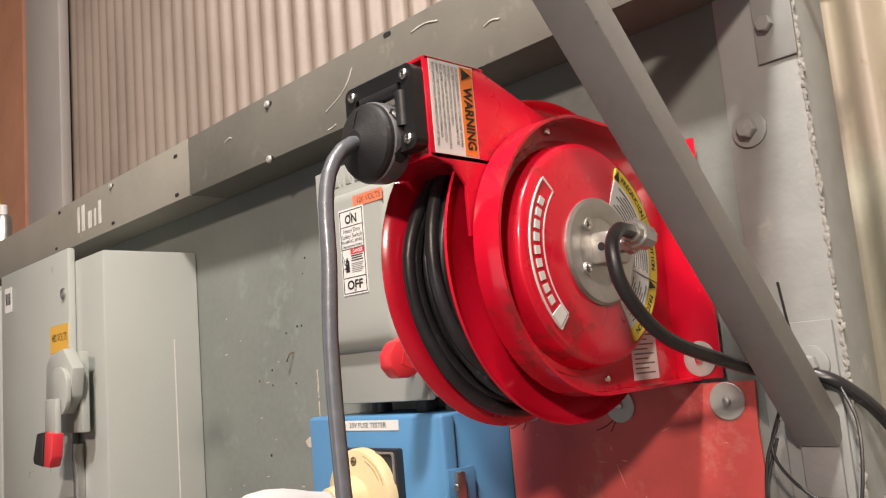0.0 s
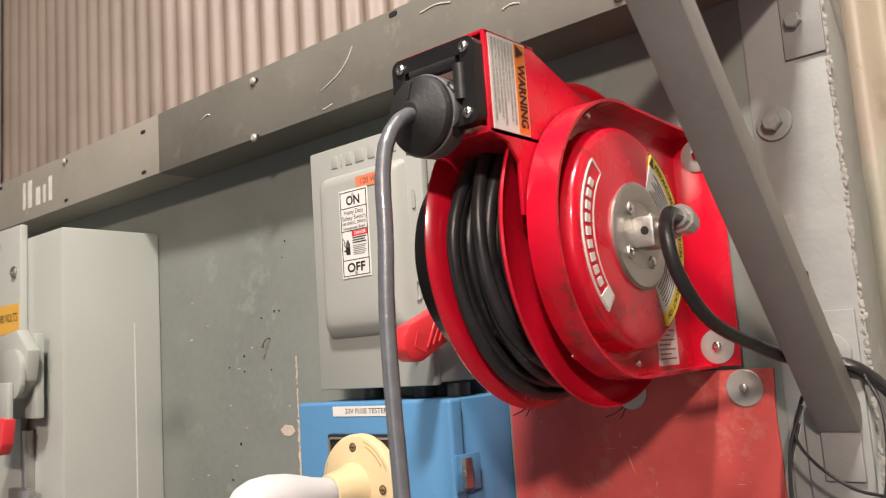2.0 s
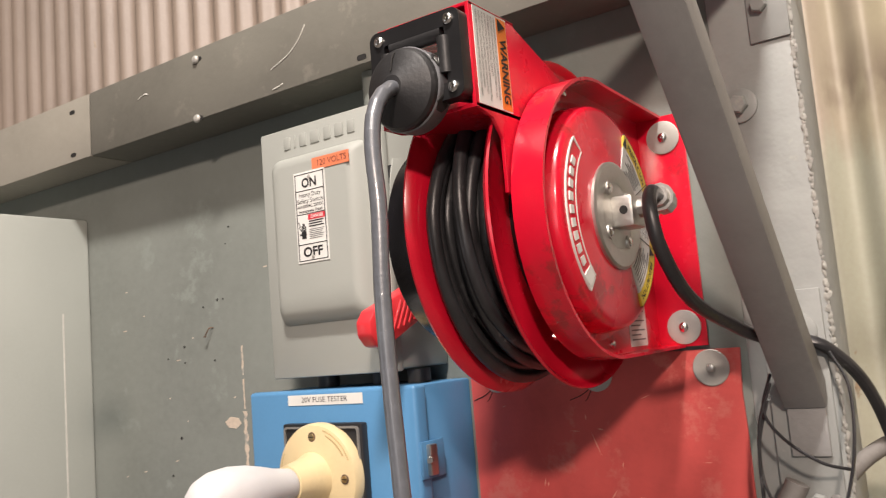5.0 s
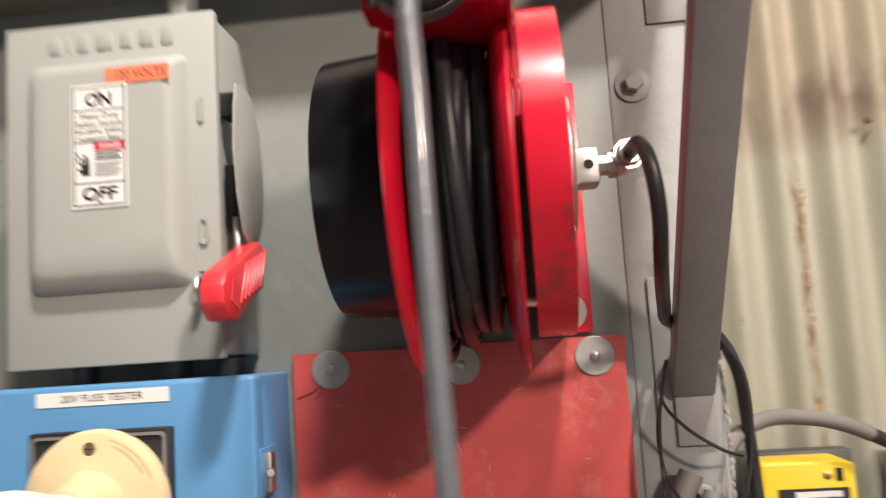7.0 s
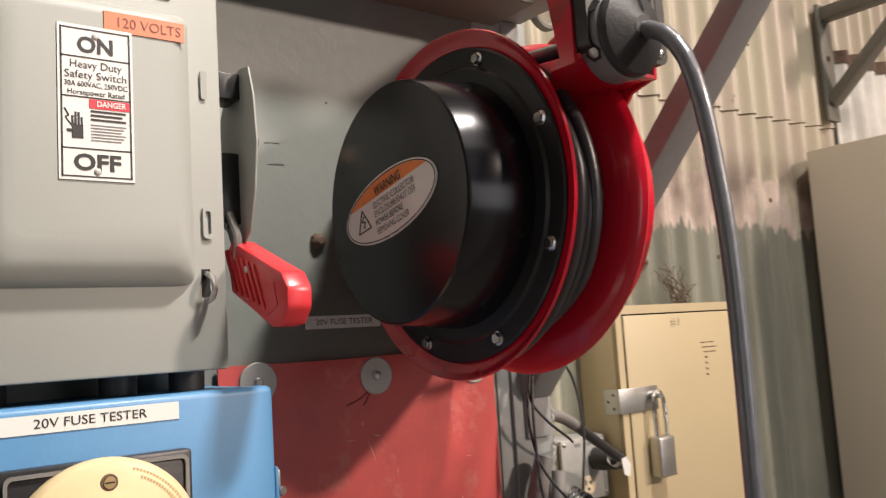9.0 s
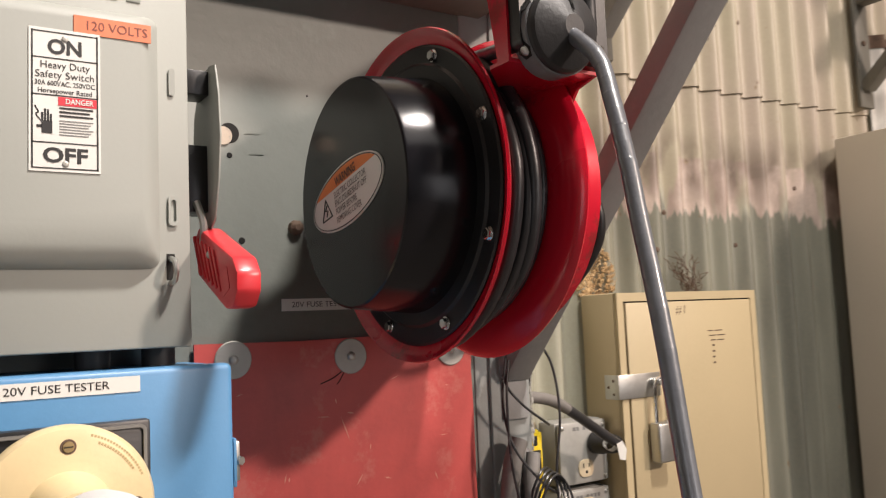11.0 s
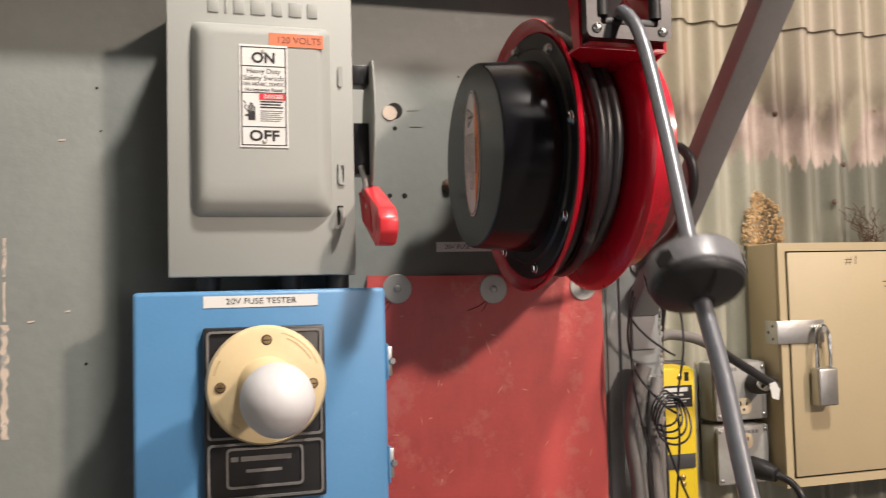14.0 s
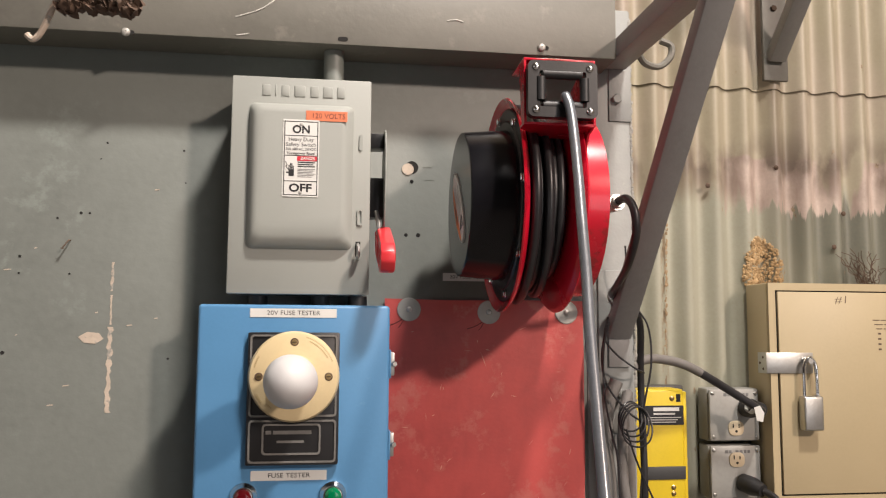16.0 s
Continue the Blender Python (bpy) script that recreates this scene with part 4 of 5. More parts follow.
def cord_reel():
    rl = thing("cord_reel", (-0.575, W, 1.55), "glossy red spring-driven cord reel with black cap, bolted to the panel", "cord reel")
    yw = W - 0.009
    hs = part("side_frame", prism(u_outline(0.150, 1.846, 1.556, yw), "x", -0.5655, -0.5625), RED, rl, "red pressed side frame")
    o, i = u_outline(0.151, 1.847, 1.555, yw), u_outline(0.1475, 1.8435, 1.5585, yw)
    b = bmesh.new()
    v = [[b.verts.new((x, *p)) for p in q] for q, x in ((o, -0.5655), (o, -0.5315), (i, -0.5315), (i, -0.5625))]
    for p, q in zip(v, v[1:]):
        for k in range(len(o) - 1):
            b.faces.new((p[k], p[k + 1], q[k + 1], q[k]))
    bmesh.ops.recalc_face_normals(b, faces=b.faces[:])
    part("rim_band", b, RED, hs, "", 40)
    part("wall_flange", box(-0.5655, -0.503, yw - 0.003, yw, 1.556, 1.846, 0.001), RED, rl)
    dome = lathe([(0.0, 0.130), (0.003, 0.130), (0.0045, 0.1235), (0.0270, 0.1200), (0.0298, 0.1178), (0.0312, 0.1135), (0.032, 0.1075), (0.034, 0.090), (0.036, 0.05), (0.036, 0)], (-0.563, CY, CZ), (1, 0, 0), 72)
    part("spring_cover", dome, RED, rl, "domed red spring cover", 40)
    xd = -0.5285
    hub = part("hub_casting", lathe([(0, 0.058), (0.004, 0.058), (0.006, 0.055), (0.006, 0.040), (0.004, 0.036), (0.006, 0.02), (0.010, 0)], (xd, CY, CZ), (1, 0, 0), 48), CAST, rl, "cast aluminium hub")
    hb = box(-0.524, -0.499, CY - 0.020, CY + 0.016, CZ - 0.016, CZ + 0.018, 0.004)
    for a in (35, 125, 215, 305):
        yy, zz = CY + 0.034 * math.cos(radians(a)), CZ + 0.034 * math.sin(radians(a))
        lathe([(0, 0.008), (0.003, 0.007), (0.003, 0)], (-0.5245, yy, zz), (1, 0, 0), 12, hb)
    part("hub_block", hb, CAST, hub)
    part("port", lathe([(0, 0), (0, 0.0045), (0.0008, 0.0045), (0.0008, 0)], (-0.509, CY - 0.020, CZ + 0.002), (0, -1, 0), 14), HOLE, hub)
    for a in (35, 125, 215, 305):
        part("hub_screw", panhead((-0.5225, CY + 0.034 * math.cos(radians(a)), CZ + 0.034 * math.sin(radians(a))), (1, 0, 0), 0.005, 0.003), CHROME, hub)
    gl = lathe([(0, 0), (0, 0.010), (0.010, 0.010), (0.010, 0.013), (0.018, 0.013), (0.018, 0)], (-0.5, CY, CZ + 0.004), (1, 0, 0), 8)
    lathe([(-0.012, 0), (-0.012, 0.013), (0.006, 0.013), (0.006, 0.015), (0.016, 0.015), (0.016, 0.012), (0.022, 0.0105), (0.022, 0)], (-0.474, CY, CZ + 0.008), (0.15, -1, 0.1), 10, gl)
    part("cable_gland", gl, ZINC, hub, "zinc cable gland")
    for a in (180, 300, 60):
        part("cover_bolt", hexbolt((-0.5595, CY + 0.1265 * math.cos(radians(a)), CZ + 0.1265 * math.sin(radians(a))), (1, 0, 0), 0.0055, 0.006), CHROME, rl)
    for a in (140, 220, 285, 100):
        part("frame_bolt", panhead((-0.5625, CY + 0.1405 * math.cos(radians(a)), CZ + 0.1405 * math.sin(radians(a))), (1, 0, 0), 0.005, 0.004), CHROME, rl)
        part("spacer_bolt", rod((-0.5765, CY + 0.1405 * math.cos(radians(a + 20)), CZ + 0.1405 * math.sin(radians(a + 20))), (-0.5655, CY + 0.1405 * math.cos(radians(a + 20)), CZ + 0.1405 * math.sin(radians(a + 20))), 0.004, 10), CHROME, rl)
    # printed marks on the spring cover
    lg = part("maker_mark", sector(C, -0.529, 0.083, 0.0845, 137, 227, 0.0006), WHITE, rl, "white curved maker's mark")
    part("mark_edge", sector(C, -0.5315, 0.101, 0.1025, 137, 227, 0.0022), WHITE, lg)
    for a0, a1 in ((136, 137.2), (226.8, 228)):
        part("mark_edge", sector(C, -0.5302, 0.083, 0.1025, a0, a1, 0.0012, 2), WHITE, lg)
    for k in range(9):
        a = 147.5 + 7.6 * k
        part("mark_block", sector(C, -0.5302, 0.0895, 0.0962, a, a + 5.0, 0.0017, 3), WHITE, lg)
    part("mark_block", sector(C, -0.5302, 0.085, 0.1010, 217.5, 226, 0.0017, 5), WHITE, lg)
    cs = part("caution_label", sector(C, -0.5295, 0.057, 0.088, -62, 62, 0.0022, 30), WHITE, rl, "white and yellow curved caution label")
    part("yellow_rim", sector(C, -0.531, 0.088, 0.1035, -62, 62, 0.0030, 40), YLABEL, cs)
    part("label_edge", sector(C, -0.531, 0.1035, 0.1045, -62, 62, 0.0030, 40), INK, cs)
    for s, a0, a1 in (("PRECAUCION", 56, 26), ("CAUTION", 13, -10), ("PRECAUTION", -27, -58)):
        arc_letters(s, 0.0088, C, -0.5278, 0.0958 * DOME, a0, a1, INK, cs, 0.03)
    for a in (60, 17.5, -21):
        tri = bmesh.new()
        p = [(CY + r * DOME * math.cos(radians(a + d)), CZ + r * DOME * math.sin(radians(a + d))) for r, d in ((0.0905, 3.0), (0.0905, -3.0), (0.1015, 0))]
        prism(p, "x", -0.5281, -0.5275, 0, tri)
        part("hazard_symbol", tri, INK, cs)
    for a in (24, -18):
        merge(tri2 := bmesh.new(), sector(C, -0.5272, 0.058, 0.103, a, a + 0.6, 0.0003, 2))
        part("divider", tri2, INK, cs)
    lines = bmesh.new()
    for a0, a1 in ((28, 58), (-14, 21), (-58, -22)):
        for k in range(7):
            r = 0.0600 + 0.0038 * k
            merge(lines, sector(C, -0.5272, r, r + 0.0013, a0 + 1.5 * (k % 2), a1 - 2 - 4 * (k % 3), 0.0003, 8))
    part("print_line", lines, GREYINK, cs)
    sp = part("spec_label", box(-0.5624, -0.5618, 0.815, 0.866, 1.562, 1.632), WHITE, rl, "white specification label")
    bars([(0.004, 0.062 - 0.0055 * k, 0.040 - 0.012 * (k % 2), 0.0018) for k in range(11)], (-0.5618, 0.815, 1.562), (0, 1, 0), (0, 0, 1), GREYINK, sp)
    ul = part("listing_label", box(-0.5624, -0.5618, 0.842, 0.875, 1.722, 1.775), WHITE, rl, "white listing label")
    bars([(0.003, 0.045 - 0.006 * k, 0.026 - 0.006 * (k % 2), 0.002) for k in range(7)], (-0.5618, 0.842, 1.722), (0, 1, 0), (0, 0, 1), GREYINK, ul)
    for wz in (1.580, 1.818):
        fw = part("mount_washer", lathe([(0, 0), (0, 0.021), (0.0015, 0.021), (0.002, 0.020), (0.002, 0)], (-0.530, yw - 0.0032, wz), (0, -1, 0), 32), WASHER, rl, "dull fender washer")
        part("screw", panhead((-0.530, yw - 0.005, wz), (0, -1, 0), 0.006, 0.004), CHROME, fw)
    # guide arm and roller guide
    arm = [(0.531, 1.797), (0.531, 1.897), (0.604, 1.897), (0.690, 1.866), (0.760, 1.842), (0.760, 1.70), (0.575, 1.72), (0.575, 1.772), (0.560, 1.790)]
    part("guide_arm", prism(arm, "x", -0.5715, -0.5675, 0.0006), RED, rl, "red guide arm")
    gb = box(-0.6775, -0.5675, 0.5315, 0.615, 1.8935, 1.8975, 0.001)
    part("guide_top", gb, RED, rl)
    part("guide_bottom", prism([(-0.6775, 0.5315), (-0.5675, 0.5315), (-0.5675, 0.64), (-0.60, 0.64), (-0.6775, 0.56)], "z", 1.796, 1.7995), RED, rl)
    part("guide_side", prism([(0.5315, 1.7995), (0.5315, 1.8935), (0.565, 1.8935), (0.548, 1.7995)], "x", -0.6775, -0.674), RED, rl)
    rg = part("roller_frame", ring_plate(rounded(-0.675, -0.5695, 1.804, 1.889, 0.009), rounded(-0.658, -0.5865, 1.8195, 1.8735, 0.003), "y", 0.516, 0.5312), BLACKPAINT, rl, "black plastic roller frame")
    for p, q in (((-0.652, 0.523, 1.8705), (-0.592, 0.523, 1.8705)), ((-0.652, 0.523, 1.8225), (-0.592, 0.523, 1.8225))):
        part("roller", rod(p, q, 0.0075, 16), RUBBER, rg)
    for rx in (-0.6555, -0.589):
        part("roller", rod((rx, 0.5185, 1.829), (rx, 0.5185, 1.864), 0.0072, 16), RUBBER, rg)
    for sx in (-0.663, -0.581):
        for sz in (1.8145, 1.879):
            part("screw", panhead((sx, 0.516, sz), (0, -1, 0), 0.0055, 0.004), CHROME, rg)
    wl = part("warning_label", box(-0.5675, -0.5669, 0.537, 0.597, 1.800, 1.895), WHITE, rl, "white and orange warning label")
    part("orange_strip", box(-0.5672, -0.5666, 0.578, 0.596, 1.8015, 1.8935), ORANGE, wl)
    D, F = (0, 0, -1), (0, 1, 0)
    letters("WARNING", 0.0165, (-0.5666, 0.587, 1.840), D, F, INK, wl, 0.03, 0.066)
    part("hazard_symbol", prism([(0.5805, 1.8795), (0.5805, 1.8925), (0.5935, 1.886)], "x", -0.5666, -0.5662), INK, wl)
    for k, s in enumerate(("USE IN COVERED AREAS, OUT OF RAIN AND WEATHER.", "NOT FOR USE IN HAZARDOUS AREAS UNDER U/L 355.", "FOR REELS WITH ELECTRICAL OUTLETS:", "DO NOT OVERLOAD. SEE MANUAL FOR AMPERAGE RATING.", "PULL ENTIRE CORD FROM REEL WHEN USING OUTLET.", "INSPECT CORD OFTEN AND REPLACE IF DAMAGED.", "READ SERVICE MANUAL BEFORE INSTALLING OR USING.")):
        w = 0.0018 * len(s)
        letters(s, 0.0046, (-0.5669, 0.5735 - 0.0053 * k, 1.8915 - w / 2), D, F, INK, wl, 0.0, w)
    # the part that turns: drum, flanges, cap, wound cord
    sx = -0.623
    spool = part("spool", lathe([(-0.036, 0.0), (-0.036, 0.112), (0.036, 0.112), (0.036, 0.0)], (sx, CY, CZ), (1, 0, 0), 48), BLACKPAINT, rl, "turning spool wound with black cord")
    # its origin lies on the axis, so that it turns about it
    shift = Vector((sx, CY, CZ)) - rl.location
    spool.data.transform(Matrix.Translation(-shift))
    spool.location = shift
    part("left_flange", lathe([(0.012, 0.06), (0.010, 0.11), (0.004, 0.152), (0.0, 0.172), (-0.004, 0.1770), (-0.008, 0.1800), (-0.0105, 0.1790), (-0.0095, 0.177), (-0.0045, 0.1735), (-0.002, 0.169), (0.002, 0.152), (0.008, 0.11), (0.010, 0.06)], (-0.663, CY, CZ), (1, 0, 0), 96), RED, spool, "red flange with rolled rim", 50)
    part("right_flange", lathe([(-0.012, 0.06), (-0.01, 0.11), (-0.004, 0.152), (-0, 0.172), (0.004, 0.1770), (0.008, 0.1800), (0.0105, 0.1790), (0.0095, 0.177), (0.0045, 0.1735), (0.002, 0.169), (-0.002, 0.152), (-0.008, 0.11), (-0.01, 0.06)], (-0.584, CY, CZ), (1, 0, 0), 96), RED, spool, "red flange with rolled rim", 50)
    part("collector_plate", lathe([(0.0, 0.03), (0.0, 0.162), (-0.002, 0.1625), (-0.0035, 0.160), (-0.0035, 0.143), (-0.006, 0.140), (-0.006, 0.03)], (-0.6638, CY, CZ), (1, 0, 0), 96), BLACKPAINT, spool, "black steel collector plate")
    part("cap", lathe([(0.0, 0.127), (-0.004, 0.1265), (-0.0702, 0.1206), (-0.0722, 0.1197), (-0.0733, 0.1178), (-0.0742, 0.0)], (-0.670, CY, CZ), (1, 0, 0), 128), BLACK, spool, "smooth black plastic cap", 22)
    for k in range(8):
        a = radians(22 + 45 * k)
        part("flange_bolt", hexbolt((-0.6675, CY + 0.151 * math.cos(a), CZ + 0.151 * math.sin(a)), (-1, 0, 0), 0.0058, 0.006, None, 0.0072), CHROME, spool)
    # oval label, its words rising towards the room
    tilt = radians(12)
    rt = Vector((0, -math.cos(tilt), math.sin(tilt)))
    up = Vector((0, math.sin(tilt), math.cos(tilt)))
    xo = -0.7443
    o = Vector((xo, CY + 0.004, CZ))

    def oval(a, c, lo, hi, x, thick):
        b = bmesh.new()
        pts = []
        for k in range(64):
            t = 2 * math.pi * k / 64
            s, h = a * math.cos(t), c * math.sin(t)
            if lo <= h <= hi:
                pts.append((s, h))
        pts.sort(key=lambda p: math.atan2(p[1] - (max(lo, -c) + min(hi, c)) / 2, p[0] / 3))
        vs = [[b.verts.new(o + Vector((x + d, 0, 0)) + rt * s + up * h) for s, h in pts] for d in (0, thick)]
        b.faces.new(vs[0])
        b.faces.new(vs[1])
        for k in range(len(pts)):
            j = (k + 1) % len(pts)
            b.faces.new((vs[0][k], vs[0][j], vs[1][j], vs[1][k]))
        bmesh.ops.recalc_face_normals(b, faces=b.faces[:])
        return b
    part("oval_label", oval(0.083, 0.0335, -1, 1, -0.0006, 0.002), WHITE, spool, "white and orange oval warning label")
    eo = part("oval_edge", ring_plate([(0.0810 * math.cos(2 * math.pi * k / 64), 0.0318 * math.sin(2 * math.pi * k / 64)) for k in range(64)], [(0.0798 * math.cos(2 * math.pi * k / 64), 0.0306 * math.sin(2 * math.pi * k / 64)) for k in range(64)], "x", 0, 0.0003), INK, spool)
    for v in eo.data.vertices:
        w = v.co + spool.location + rl.location
        v.co = o + Vector((-0.0010 + w.x, 0, 0)) + rt * w.y + up * w.z - spool.location - rl.location
    part("orange_cap", oval(0.0795, 0.0304, 0.0125, 1, -0.0009, 0.0006), ORANGE, spool)
    xl = o + Vector((-0.0009, 0, 0))
    letters("WARNING", 0.0135, xl + up * 0.0195 + rt * 0.004, rt, up, INK, spool, 0.02, 0.048)
    for k, s in enumerate(("ELECTRIC COLLECTOR", "ENCLOSURE/SHUT OFF", "POWER BEFORE", "REMOVING COVER")):
        w = 0.0041 * len(s)
        letters(s, 0.0098, xl + up * (0.0065 - 0.0092 * k) + rt * (-0.026 + w / 2), rt, up, INK, spool, 0.0, w)
    b = bmesh.new()
    for s0, s1 in (((-0.060, -0.012), (-0.036, -0.012)), ((-0.036, -0.012), (-0.048, 0.010)), ((-0.048, 0.010), (-0.060, -0.012)), ((-0.046, 0.003), (-0.051, -0.002)), ((-0.051, -0.002), (-0.045, -0.003)), ((-0.045, -0.003), (-0.049, -0.009))):
        tube([xl + rt * s0[0] + up * s0[1], xl + rt * s1[0] + up * s1[1]], 0.0007, 5, b)
    part("shock_symbol", b, INK, spool)
    # wound cord, a few slack and crossing turns
    rnd = random.Random(21)
    for layer, (r, turns, x0, x1) in enumerate(((0.1225, 5, -0.650, -0.598), (0.1365, 5, -0.651, -0.602), (0.1480, 3.4, -0.648, -0.610), (0.1560, 1.7, -0.640, -0.616))):
        pts = []
        n = int(turns * 30)
        ph = rnd.uniform(0, 6)
        for k in range(n + 1):
            a = 2 * math.pi * k / 30
            f = k / n
            # each turn keeps its lane and crosses over in a short stretch
            lane = int(f * turns)
            g = f * turns - lane
            g = 0 if g < 0.7 else (g - 0.7) / 0.3
            x = x0 + (x1 - x0) * min(1, (lane + g) / (turns - 0.6)) + (0.003, 0.005, 0.011, 0.017)[layer] * math.sin(a * 0.37 + ph) + 0.003 * math.sin(a * 1.3 + ph)
            x = max(-0.6500, min(-0.5980, x))
            rr = r + 0.0035 * math.sin(a * 0.61 + ph * 2) + (0.004 if layer >= 2 else 0) * math.sin(a * 0.23 + 1)
            rr -= 0.035 * max(0.0, 1 - min(k, n - k) / 9)
            pts.append((x, CY + rr * math.cos(a + 1.2), CZ + rr * math.sin(a + 1.2)))
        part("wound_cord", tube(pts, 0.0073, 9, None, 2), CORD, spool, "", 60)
    return rl, spool


reel, spool = cord_reel()

# supply cable of the reel, to the junction behind the bracket
sc = thing("supply_cable", (-0.44, 0.9, 1.5), "black rubber supply cable from the reel's hub", "cable")
part("cable", tube([(-0.471, CY - 0.020, CZ + 0.011), (-0.467, 0.676, 1.713), (-0.462, 0.656, 1.690), (-0.457, 0.664, 1.650), (-0.452, 0.715, 1.606), (-0.440, 0.80, 1.578), (-0.428, 0.865, 1.562), (-0.40, 0.893, 1.556), (-0.372, 0.905, 1.545), (-0.345, 0.94, 1.505), (-0.330, 0.98, 1.44), (-0.322, 1.0, 1.36), (-0.318, 1.0, 1.2), (-0.318, 1.0, 0.9)], 0.0071, 12), CORD, sc)

# ---- stop ball and the pulled-out cord ----
ball = thing("cord_stop", (-0.632, 0.506, 1.822), "black rubber split ball stop clamped on the cord", "cord stop")
bd = lathe([(-0.016, 0.0), (-0.016, 0.011), (-0.0145, 0.014), (-0.0065, 0.0335), (-0.0045, 0.0368), (-0.001, 0.0388), (0.0025, 0.0394), (0.0262, 0.0390), (0.0275, 0.035), (0.0275, 0.0)], (-0.632, 0.506, 1.822), (0, 1, 0), 40)
part("ball", bd, RUBBER, ball, "", 16)
part("clamp_band", lathe([(0.0030, 0.0380), (0.0032, 0.0400), (0.0045, 0.0408), (0.0235, 0.0406), (0.0252, 0.0398), (0.0256, 0.0380)], (-0.632, 0.506, 1.822), (0, 1, 0), 48), BANDGREY, ball, "dusty rim of the stop with the top light in its grey", 30)
for a in (30, 150, 210, 330):
    w = Vector((math.cos(radians(a)), 0, math.sin(radians(a))))
    part("screw_pocket", lathe([(0, 0), (0, 0.0090), (0.0046, 0.0086), (0.0046, 0)], Vector((-0.632, 0.518, 1.822)) + w * 0.0366, w, 6), HOLE, ball)
for a in (30, 210):
    w = Vector((math.cos(radians(a)), 0, math.sin(radians(a))))
    part("clamp_screw", panhead(Vector((-0.632, 0.518, 1.822)) + w * 0.0404, w, 0.0052, 0.002), ZINC, ball)
part("split_line", tube([(-0.632, 0.4905, 1.837), (-0.632, 0.4975, 1.8535), (-0.632, 0.509, 1.8618)], 0.0008, 5), HOLE, ball)

# the way of the cord from the roller guide: slack, pulled, and held lower at the end
MOUTH = Vector((-0.630, 0.534, 1.828))
WAYS = {
    "slack": [(-0.632, 0.506, 1.822), (-0.630, 0.480, 1.816), (-0.630, 0.458, 1.792), (-0.628, 0.447, 1.755), (-0.623, 0.442, 1.70), (-0.621, 0.436, 1.60), (-0.616, 0.440, 1.40), (-0.604, 0.450, 1.0), (-0.598, 0.455, 0.2)],
    "drawn": [(-0.634, 0.505, 1.823), (-0.634, 0.458, 1.773), (-0.642, 0.443, 1.733), (-0.651, 0.420, 1.675), (-0.659, 0.400, 1.610), (-0.670, 0.368, 1.525), (-0.680, 0.327, 1.398), (-0.703, 0.217, 1.05), (-0.734, 0.04, 0.5)],
    "taut": [(-0.634, 0.508, 1.832), (-0.632, 0.475, 1.793), (-0.646, 0.412, 1.685), (-0.671, 0.340, 1.580), (-0.686, 0.303, 1.531), (-0.692, 0.262, 1.455), (-0.704, 0.215, 1.365), (-0.724, 0.10, 1.14), (-0.75, -0.16, 0.6)],
    "held": [(-0.622, 0.515, 1.838), (-0.616, 0.499, 1.808), (-0.619, 0.460, 1.715), (-0.626, 0.420, 1.631), (-0.630, 0.390, 1.553), (-0.636, 0.360, 1.481), (-0.642, 0.310, 1.350), (-0.649, 0.245, 1.18), (-0.67, 0.02, 0.58)],
}


def way_at(kinds, sway=0.0):
    """the blend of ways, swung aside below the stop, as a fine line with its length so far"""
    pts = [MOUTH + Vector((0.0, 0.0, 0.0))]
    for k in range(9):
        pts.append(sum((Vector(WAYS[w][k]) * f for w, f in kinds.items()), Vector((sway * min(1.0, max(0, k - 1) / 3), 0, 0))))
    fine = spline(pts, 10)
    s = [0.0]
    for a, b in zip(fine, fine[1:]):
        s.append(s[-1] + (b - a).length)
    return fine, s


def on_way(fine, s, d):
    """place at the length d past the mouth; before the mouth the cord lies back to the spool and round it"""
    if d < 0:
        top = Vector((-0.624, CY, CZ + 0.146))
        back = (top - MOUTH).length
        if -d <= back:
            return MOUTH.lerp(top, -d / back)
        a = (-d - back) / 0.135
        return Vector((-0.624, CY + 0.135 * math.sin(a), CZ + 0.011 * max(0.0, 1 - a) + 0.135 * math.cos(a)))
    for k in range(len(s) - 1):
        if d <= s[k + 1]:
            return fine[k].lerp(fine[k + 1], (d - s[k]) / max(1e-9, s[k + 1] - s[k]))
    return fine[-1] + (fine[-1] - fine[-2]).normalized() * (d - s[-1])


def smoothstep(t, a, b):
    f = min(1.0, max(0.0, (t - a) / (b - a)))
    return f * f * (3 - 2 * f)


def blend(t):
    p, h = smoothstep(t, 12.9, 13.6), smoothstep(t, 14.45, 15.2)
    d = smoothstep(t, 9.7, 11.8)
    return {"slack": (1 - p) * (1 - d), "drawn": (1 - p) * d, "taut": p * (1 - h), "held": p * h}


# the hanging cord sways a little from side to side
SWAY_T = (0.0, 2.0, 3.5, 5.0, 6.2, 7.0, 7.6, 8.3, 9.0, 9.7, 14.2, 14.5, 14.75, 15.0, 16.0)
SWAY_X = (0.003, -0.003, -0.005, 0.004, 0.011, -0.008, -0.008, -0.002, 0.001, -0.002, 0.0, 0.020, 0.010, 0.0, 0.0)
PULL_T = (0.0, 2.0, 3.5, 5.0, 6.2, 7.0, 7.6, 8.3, 9.0, 9.7, 10.2, 10.75, 11.3, 11.8, 12.9, 13.1, 13.3, 13.5, 13.75, 14.0, 14.25, 14.5, 14.75, 15.0, 15.5, 16.0)
PULL_S = (0.029,) * 15 + (0.040, 0.090, 0.184, 0.338, 0.404, 0.462, 0.528, 0.556, 0.588, 0.62, 0.65)


def sway_at(t):
    for a, b, p, q in zip(SWAY_T, SWAY_T[1:], SWAY_X, SWAY_X[1:]):
        if t <= b:
            return p + (q - p) * (t - a) / (b - a)
    return 0.0

